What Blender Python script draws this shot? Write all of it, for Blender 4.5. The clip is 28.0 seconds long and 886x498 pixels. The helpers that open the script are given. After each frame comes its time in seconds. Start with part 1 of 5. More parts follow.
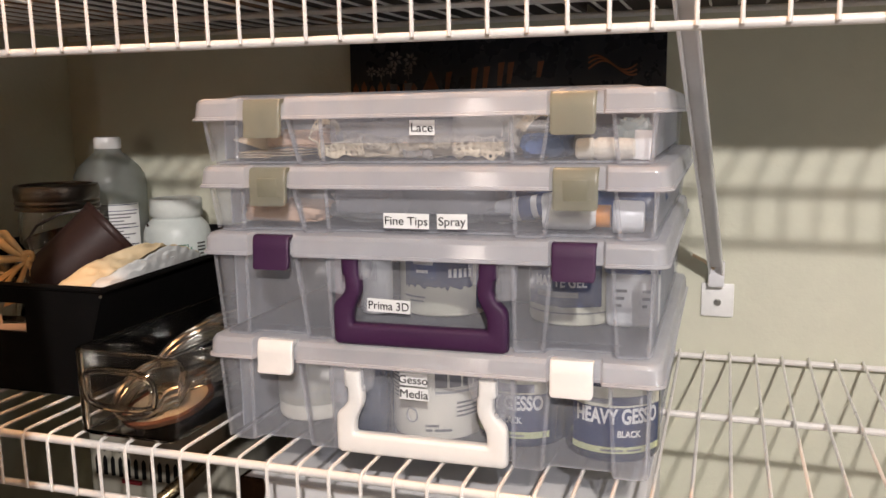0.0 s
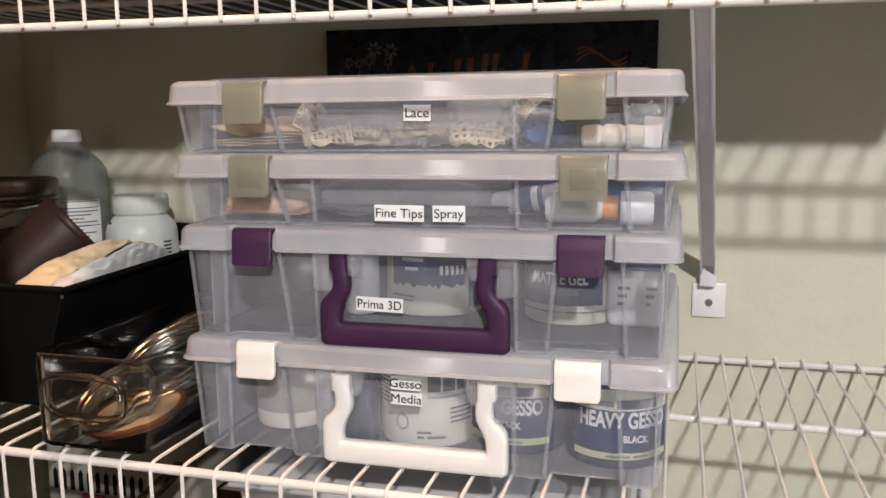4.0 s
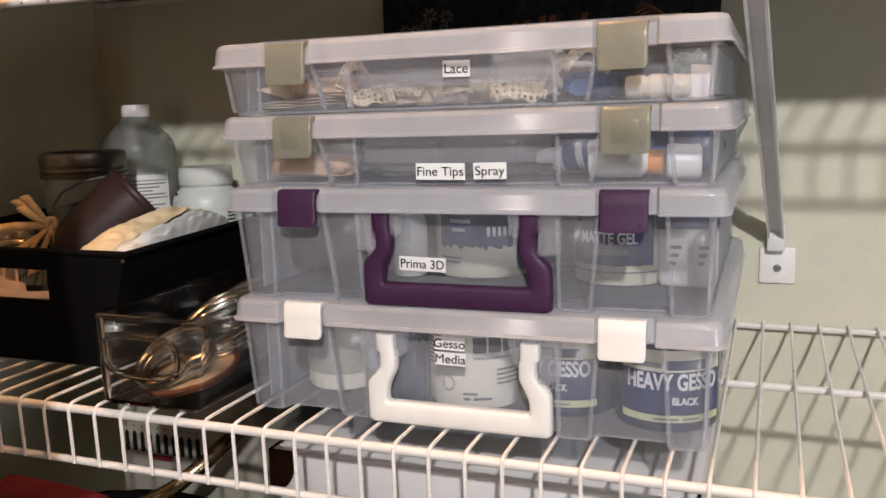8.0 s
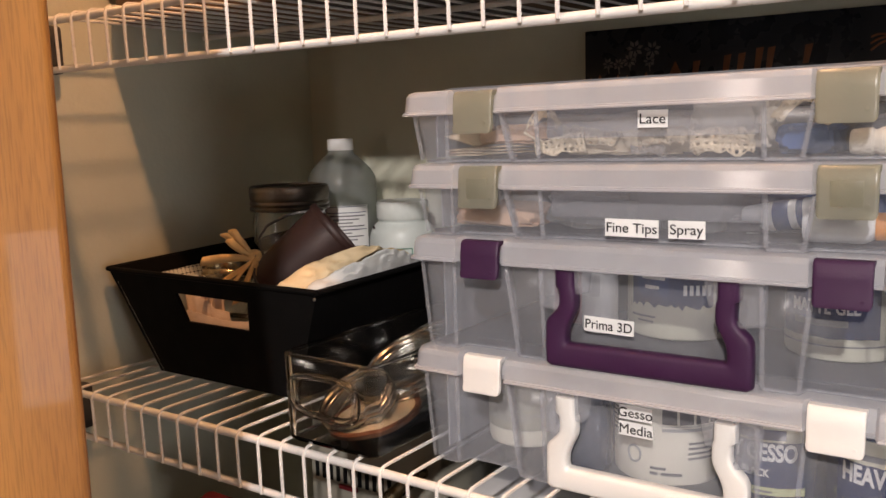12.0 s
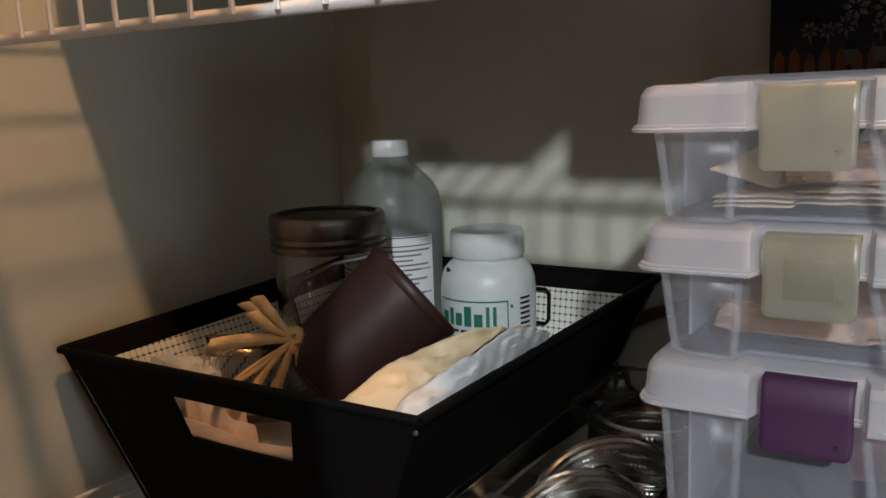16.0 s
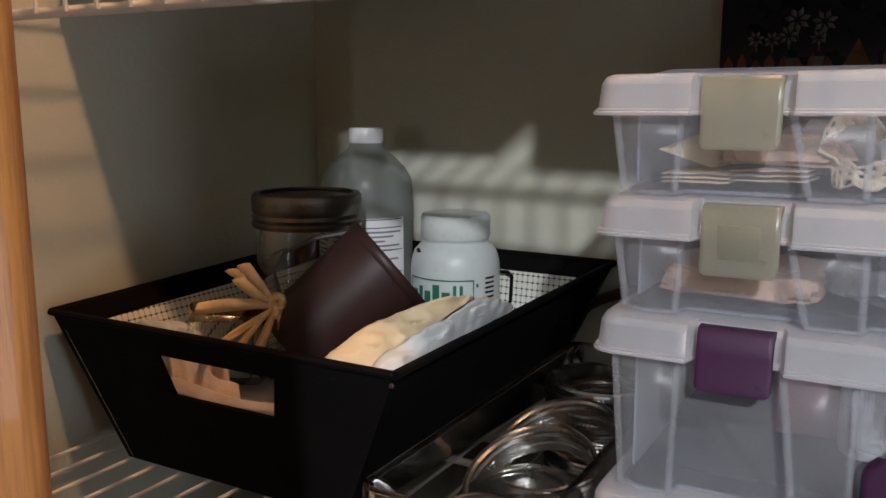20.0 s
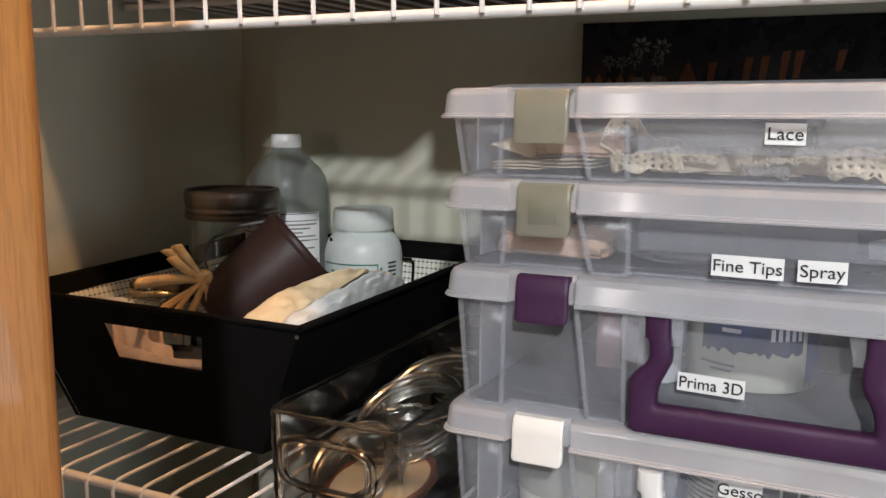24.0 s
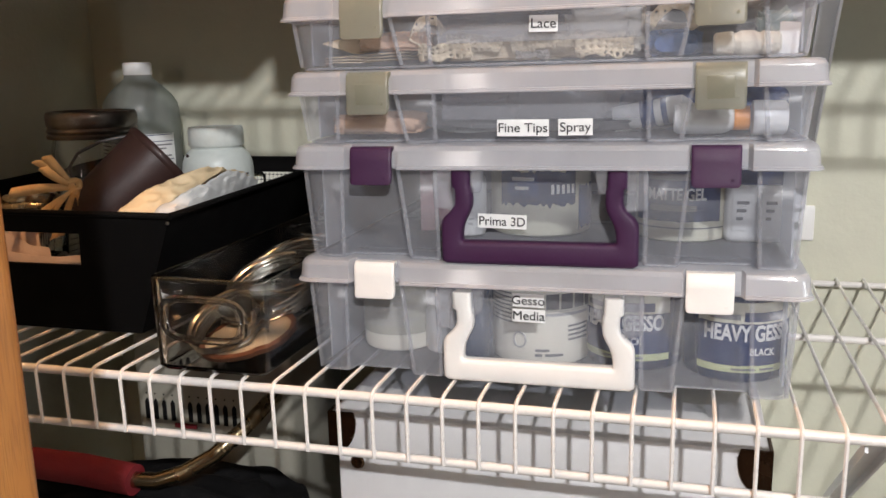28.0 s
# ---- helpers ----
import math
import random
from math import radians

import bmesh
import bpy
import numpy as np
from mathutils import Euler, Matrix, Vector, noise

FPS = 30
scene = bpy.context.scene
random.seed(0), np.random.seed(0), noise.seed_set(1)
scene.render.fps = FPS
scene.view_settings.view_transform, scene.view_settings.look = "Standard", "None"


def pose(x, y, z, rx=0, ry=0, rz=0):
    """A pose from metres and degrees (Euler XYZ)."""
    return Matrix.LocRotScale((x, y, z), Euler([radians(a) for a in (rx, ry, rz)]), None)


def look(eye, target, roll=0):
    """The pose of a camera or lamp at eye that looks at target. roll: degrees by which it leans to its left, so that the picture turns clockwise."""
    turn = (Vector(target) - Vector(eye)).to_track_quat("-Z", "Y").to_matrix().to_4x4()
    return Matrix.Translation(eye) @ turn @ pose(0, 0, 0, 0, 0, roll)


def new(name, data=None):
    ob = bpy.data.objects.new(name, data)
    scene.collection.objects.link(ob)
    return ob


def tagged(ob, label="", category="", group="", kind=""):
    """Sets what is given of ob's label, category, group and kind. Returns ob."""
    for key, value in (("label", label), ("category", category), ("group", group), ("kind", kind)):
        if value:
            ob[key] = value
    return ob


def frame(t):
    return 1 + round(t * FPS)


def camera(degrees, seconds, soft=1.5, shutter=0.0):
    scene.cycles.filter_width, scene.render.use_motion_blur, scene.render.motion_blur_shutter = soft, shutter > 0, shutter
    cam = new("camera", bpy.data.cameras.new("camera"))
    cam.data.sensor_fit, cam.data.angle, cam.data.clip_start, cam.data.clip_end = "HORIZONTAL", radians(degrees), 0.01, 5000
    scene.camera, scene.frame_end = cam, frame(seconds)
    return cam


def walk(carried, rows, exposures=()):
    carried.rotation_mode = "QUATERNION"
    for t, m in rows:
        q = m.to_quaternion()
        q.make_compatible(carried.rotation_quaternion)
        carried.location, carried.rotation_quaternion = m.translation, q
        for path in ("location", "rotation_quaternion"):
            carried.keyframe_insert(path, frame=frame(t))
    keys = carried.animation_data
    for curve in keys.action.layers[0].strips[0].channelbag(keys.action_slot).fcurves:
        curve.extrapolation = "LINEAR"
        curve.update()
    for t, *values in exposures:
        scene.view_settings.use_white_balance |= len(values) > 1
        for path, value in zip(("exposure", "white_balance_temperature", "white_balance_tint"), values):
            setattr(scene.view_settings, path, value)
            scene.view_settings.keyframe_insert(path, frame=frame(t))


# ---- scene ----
cam = camera(54.5, 28.0)
PATH = [
    (0, (0.026, -0.563, 1.519), (-0.591, 1.313, 1.205), -0.7),
    (0.5, (0.008, -0.567, 1.514), (-0.589, 1.32, 1.225), -0.4),
    (1, (0.002, -0.556, 1.507), (-0.571, 1.337, 1.211), 0.1),
    (1.5, (-0.002, -0.545, 1.511), (-0.572, 1.35, 1.222), 0.1),
    (2, (-0.008, -0.542, 1.511), (-0.569, 1.36, 1.245), 0.2),
    (2.5, (-0.007, -0.541, 1.51), (-0.555, 1.365, 1.253), 0.0),
    (4.5, (-0.02, -0.527, 1.501), (-0.53, 1.382, 1.192), -0.2),
    (5, (-0.027, -0.52, 1.496), (-0.517, 1.394, 1.183), -0.2),
    (5.5, (-0.024, -0.518, 1.482), (-0.485, 1.399, 1.146), -0.3),
    (6, (-0.029, -0.52, 1.474), (-0.484, 1.394, 1.117), -0.3),
    (6.5, (-0.027, -0.515, 1.473), (-0.503, 1.396, 1.128), -0.5),
    (7, (-0.013, -0.514, 1.475), (-0.555, 1.384, 1.155), -0.9),
    (7.5, (0.01, -0.521, 1.478), (-0.609, 1.355, 1.167), -1.1),
    (8, (0.015, -0.52, 1.485), (-0.694, 1.32, 1.151), -1.6),
    (8.5, (0.023, -0.512, 1.496), (-0.833, 1.269, 1.189), -1.9),
    (9, (0.027, -0.498, 1.5), (-0.949, 1.219, 1.184), -2.4),
    (9.5, (0.036, -0.488, 1.503), (-1.032, 1.176, 1.201), -2.5),
    (10, (0.038, -0.484, 1.512), (-1.113, 1.13, 1.249), -2.7),
    (10.5, (0.041, -0.487, 1.516), (-1.148, 1.103, 1.27), -2.6),
    (11, (0.041, -0.488, 1.509), (-1.152, 1.096, 1.251), -2.3),
    (11.5, (0.039, -0.485, 1.506), (-1.14, 1.108, 1.236), -1.9),
    (13.5, (-0.135, -0.419, 1.521), (-1.105, 1.3, 1.2), -1.9),
    (14, (-0.159, -0.355, 1.524), (-1.213, 1.311, 1.185), -1.2),
    (14.5, (-0.18, -0.325, 1.537), (-1.313, 1.298, 1.25), -2.4),
    (15, (-0.207, -0.301, 1.53), (-1.35, 1.308, 1.206), -2.7),
    (15.5, (-0.227, -0.29, 1.535), (-1.373, 1.318, 1.211), -2.5),
    (16, (-0.262, -0.287, 1.531), (-1.318, 1.374, 1.178), -2.1),
    (16.5, (-0.291, -0.294, 1.529), (-1.249, 1.426, 1.174), -1.0),
    (17, (-0.294, -0.313, 1.531), (-1.207, 1.435, 1.201), -0.6),
    (17.5, (-0.294, -0.32, 1.53), (-1.192, 1.441, 1.225), -0.8),
    (18, (-0.267, -0.316, 1.531), (-1.193, 1.428, 1.213), -0.6),
    (18.5, (-0.258, -0.325, 1.524), (-1.229, 1.395, 1.21), 0.1),
    (19, (-0.249, -0.33, 1.526), (-1.249, 1.377, 1.234), 0.5),
    (19.5, (-0.248, -0.337, 1.524), (-1.237, 1.37, 1.193), 0.3),
    (20, (-0.245, -0.335, 1.522), (-1.219, 1.377, 1.173), 0.1),
    (20.5, (-0.239, -0.338, 1.53), (-1.214, 1.376, 1.194), 0.1),
    (22.5, (-0.203, -0.358, 1.527), (-1.304, 1.279, 1.201), 0.1),
    (23, (-0.215, -0.376, 1.524), (-1.145, 1.369, 1.226), -0.2),
    (23.5, (-0.215, -0.39, 1.511), (-1.037, 1.41, 1.224), -0.0),
    (24, (-0.153, -0.43, 1.517), (-1.01, 1.35, 1.205), 0.5),
    (24.5, (-0.066, -0.497, 1.498), (-0.957, 1.264, 1.174), 1.0),
    (25, (-0.045, -0.547, 1.485), (-0.901, 1.224, 1.12), 0.7),
    (25.5, (-0.074, -0.55, 1.483), (-0.796, 1.274, 1.094), 0.0),
    (26, (-0.098, -0.562, 1.486), (-0.74, 1.298, 1.124), -0.1),
    (26.5, (-0.101, -0.561, 1.484), (-0.69, 1.315, 1.117), -0.5),
    (27, (-0.097, -0.549, 1.486), (-0.656, 1.33, 1.09), -0.8),
    (27.5, (-0.086, -0.552, 1.481), (-0.642, 1.326, 1.077), -0.9),
    (28, (-0.093, -0.554, 1.48), (-0.626, 1.329, 1.068), -1.2),
]
walk(cam, [(t, look(eye, target, roll)) for t, eye, target, roll in PATH],
     [(0, -0.04, 7300, 20), (4.5, -0.12, 7000, 18), (8, -0.16, 7050, 19), (10, -0.08, 7450, 22), (11.5, -0.10, 7500, 22), (14, -0.40, 6900, 16), (16, -0.45, 6300, 12), (17, -0.28, 6700, 15), (20, -0.38, 6350, 15), (23, -0.22, 6100, 12), (24.5, -0.10, 6750, 14), (28, -0.06, 6800, 16)])

# ---- light ----
world = bpy.data.worlds.new("world")
scene.world = world
world.use_nodes = True
world.node_tree.nodes["Background"].inputs[0].default_value = (0.9, 0.85, 0.75, 1)
world.node_tree.nodes["Background"].inputs[1].default_value = 0.004


def lamp(name, place, watts, radius, colour):
    data = bpy.data.lights.new(name, "POINT")
    data.energy, data.shadow_soft_size, data.color = watts, radius, colour
    ob = new(name, data)
    ob.matrix_world = pose(*place)
    return ob


lamp("ceiling_bulb_light", (0.50, -1.70, 2.40), 160, 0.034, (0.935, 0.985, 1.02))
# Strip lamp added for a tall unseen source that shows in the lid highlights.
strip = bpy.data.lights.new("room_strip_light", "AREA")
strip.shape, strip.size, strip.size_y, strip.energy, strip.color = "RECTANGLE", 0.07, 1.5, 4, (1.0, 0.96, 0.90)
new("room_strip_light", strip).matrix_world = look((-1.07, -3.30, 1.75), (-0.2, 0.0, 1.75))
# Cool fill added to brighten the boxes' right side; no window is known there.
pane = bpy.data.lights.new("side_fill_light", "AREA")
pane.shape, pane.size, pane.size_y, pane.energy, pane.color = "RECTANGLE", 0.8, 0.7, 17, (0.84, 0.97, 1.06)
new("side_fill_light", pane).matrix_world = look((2.55, -0.85, 1.15), (0.2, 0.2, 1.3))
lamp("closet_bulb_light", (-0.30, -0.105, 2.38), 28, 0.025, (1.0, 0.57, 0.29))

# ---- materials ----


def nodes_of(name):
    m = bpy.data.materials.new(name)
    m.use_nodes = True
    nt = m.node_tree
    return m, nt, nt.nodes["Principled BSDF"]


def link(nt, a, b):
    nt.links.new(a, b)


def coords(nt, scale=(1, 1, 1)):
    tc = nt.nodes.new("ShaderNodeTexCoord")
    mp = nt.nodes.new("ShaderNodeMapping")
    mp.inputs["Scale"].default_value = scale
    link(nt, tc.outputs["Object"], mp.inputs["Vector"])
    return mp.outputs["Vector"]


def noise_out(nt, vec, scale, detail=3.0, rough=0.55):
    n = nt.nodes.new("ShaderNodeTexNoise")
    n.inputs["Scale"].default_value = scale
    n.inputs["Detail"].default_value = detail
    n.inputs["Roughness"].default_value = rough
    link(nt, vec, n.inputs["Vector"])
    return n.outputs["Fac"]


def spread(nt, value, lo, hi, a=0.25, b=0.75):
    r = nt.nodes.new("ShaderNodeMapRange")
    r.inputs["From Min"].default_value, r.inputs["From Max"].default_value = a, b
    r.inputs["To Min"].default_value, r.inputs["To Max"].default_value = lo, hi
    link(nt, value, r.inputs["Value"])
    return r.outputs["Result"]


def times(nt, a, b):
    m = nt.nodes.new("ShaderNodeMath")
    m.operation = "MULTIPLY"
    link(nt, a, m.inputs[0])
    link(nt, b, m.inputs[1])
    return m.outputs[0]


def mat(name, colour, rough=0.5, metal=0.0, var=0.12, big=6.0, fine=90.0, bump=0.08, bscale=300.0, stretch=(1, 1, 1), coat=0.0, sheen=0.0, spec=0.5):
    m, nt, bsdf = nodes_of(name)
    vec = coords(nt, stretch)
    v = times(nt, spread(nt, noise_out(nt, vec, big), 1 - var, 1 + var), spread(nt, noise_out(nt, vec, fine), 1 - var * 0.6, 1 + var * 0.6))
    sc = nt.nodes.new("ShaderNodeVectorMath")
    sc.operation = "SCALE"
    sc.inputs[0].default_value = colour
    link(nt, v, sc.inputs["Scale"])
    link(nt, sc.outputs["Vector"], bsdf.inputs["Base Color"])
    link(nt, spread(nt, noise_out(nt, vec, fine * 0.5), max(rough - 0.08, 0.02), min(rough + 0.1, 1)), bsdf.inputs["Roughness"])
    bsdf.inputs["Metallic"].default_value = metal
    bsdf.inputs["Coat Weight"].default_value = coat
    bsdf.inputs["Sheen Weight"].default_value = sheen
    bsdf.inputs["Specular IOR Level"].default_value = spec
    if bump:
        b = nt.nodes.new("ShaderNodeBump")
        b.inputs["Strength"].default_value, b.inputs["Distance"].default_value = bump, 0.002
        link(nt, noise_out(nt, vec, bscale), b.inputs["Height"])
        link(nt, b.outputs["Normal"], bsdf.inputs["Normal"])
    return m


def frosted(name, colour, clear, tint=(0.95, 0.96, 0.98), rough=0.3, glow=0.55, var=0.10, gloss=0.035):
    """Milky polypropylene: part of the light goes straight through, the rest is scattered."""
    m, nt, bsdf = nodes_of(name)
    vec = coords(nt)
    bsdf.inputs["Base Color"].default_value = (*colour, 1)
    bsdf.inputs["IOR"].default_value = 1.49
    link(nt, spread(nt, noise_out(nt, vec, 60), rough - 0.08, rough + 0.12), bsdf.inputs["Roughness"])
    b = nt.nodes.new("ShaderNodeBump")
    b.inputs["Strength"].default_value, b.inputs["Distance"].default_value = 0.06, 0.002
    link(nt, noise_out(nt, vec, 45), b.inputs["Height"])
    link(nt, b.outputs["Normal"], bsdf.inputs["Normal"])
    tl = nt.nodes.new("ShaderNodeBsdfTranslucent")
    tl.inputs["Color"].default_value = (*colour, 1)
    tr = nt.nodes.new("ShaderNodeBsdfTransparent")
    tr.inputs["Color"].default_value = (*tint, 1)
    a, c = nt.nodes.new("ShaderNodeMixShader"), nt.nodes.new("ShaderNodeMixShader")
    a.inputs[0].default_value = glow
    link(nt, bsdf.outputs[0], a.inputs[1])
    link(nt, tl.outputs[0], a.inputs[2])
    link(nt, spread(nt, noise_out(nt, vec, 14), clear - var * 0.5, clear + var * 0.5), c.inputs[0])
    link(nt, a.outputs[0], c.inputs[1])
    link(nt, tr.outputs[0], c.inputs[2])
    gl, top = nt.nodes.new("ShaderNodeBsdfGlossy"), nt.nodes.new("ShaderNodeMixShader")
    gl.inputs["Roughness"].default_value = rough
    link(nt, b.outputs["Normal"], gl.inputs["Normal"])
    top.inputs[0].default_value = gloss
    link(nt, c.outputs[0], top.inputs[1])
    link(nt, gl.outputs[0], top.inputs[2])
    link(nt, top.outputs[0], nt.nodes["Material Output"].inputs["Surface"])
    bsdf.inputs["Specular IOR Level"].default_value = 0.0
    return m


def glassy(name, colour, rough=0.03, ior=1.49):
    m, nt, bsdf = nodes_of(name)
    bsdf.inputs["Base Color"].default_value = (*colour, 1)
    bsdf.inputs["Roughness"].default_value = rough
    bsdf.inputs["IOR"].default_value = ior
    bsdf.inputs["Transmission Weight"].default_value = 1.0
    return m


def oak():
    m, nt, bsdf = nodes_of("oak veneer")
    vec = coords(nt, (16, 16, 1.1))
    pores = coords(nt, (900, 900, 40))
    ramp = nt.nodes.new("ShaderNodeValToRGB")
    e = ramp.color_ramp.elements
    e[0].position, e[0].color = 0.30, (0.30, 0.112, 0.022, 1)
    e[1].position, e[1].color = 0.68, (0.50, 0.225, 0.055, 1)
    e.new(0.5).color = (0.41, 0.170, 0.038, 1)
    link(nt, noise_out(nt, vec, 1.0, 2.5, 0.5), ramp.inputs[0])
    dark = spread(nt, noise_out(nt, pores, 1.0, 2, 0.6), 0.80, 1.04, 0.36, 0.54)
    sc = nt.nodes.new("ShaderNodeVectorMath")
    sc.operation = "SCALE"
    link(nt, ramp.outputs[0], sc.inputs[0])
    link(nt, dark, sc.inputs["Scale"])
    link(nt, sc.outputs["Vector"], bsdf.inputs["Base Color"])
    bsdf.inputs["Roughness"].default_value = 0.42
    bsdf.inputs["Coat Weight"].default_value = 0.15
    b = nt.nodes.new("ShaderNodeBump")
    b.inputs["Strength"].default_value, b.inputs["Distance"].default_value = 0.15, 0.001
    link(nt, dark, b.inputs["Height"])
    link(nt, b.outputs["Normal"], bsdf.inputs["Normal"])
    return m


def lining_paper():
    m, nt, bsdf = nodes_of("printed lining paper")
    tc = nt.nodes.new("ShaderNodeTexCoord")
    sep = nt.nodes.new("ShaderNodeSeparateXYZ")
    link(nt, tc.outputs["Object"], sep.inputs[0])
    def cell(value, pitch, edge):
        """1 near the lines of a grid of this pitch, 0 between them."""
        d = nt.nodes.new("ShaderNodeMath")
        d.operation = "PINGPONG"
        d.inputs[1].default_value = pitch / 2
        link(nt, value, d.inputs[0])
        return spread(nt, d.outputs[0], 1.0, 0.0, edge, edge + 0.0003)

    def either(a, b, kind="MAXIMUM"):
        k = nt.nodes.new("ShaderNodeMath")
        k.operation = kind
        link(nt, a, k.inputs[0])
        link(nt, b, k.inputs[1])
        return k.outputs[0]

    x, z = sep.outputs["X"], sep.outputs["Z"]
    lines = either(cell(x, 0.0052, 0.00004), cell(z, 0.0064, 0.00004))
    dots = either(cell(x, 0.0052, 0.0011), cell(z, 0.0064, 0.0006), "MULTIPLY")
    ink = nt.nodes.new("ShaderNodeMix")
    ink.data_type = "RGBA"
    ink.inputs["A"].default_value, ink.inputs["B"].default_value = (0.70, 0.70, 0.61, 1), (0.05, 0.05, 0.05, 1)
    link(nt, either(lines, dots), ink.inputs["Factor"])
    link(nt, ink.outputs["Result"], bsdf.inputs["Base Color"])
    bsdf.inputs["Roughness"].default_value = 0.6
    return m


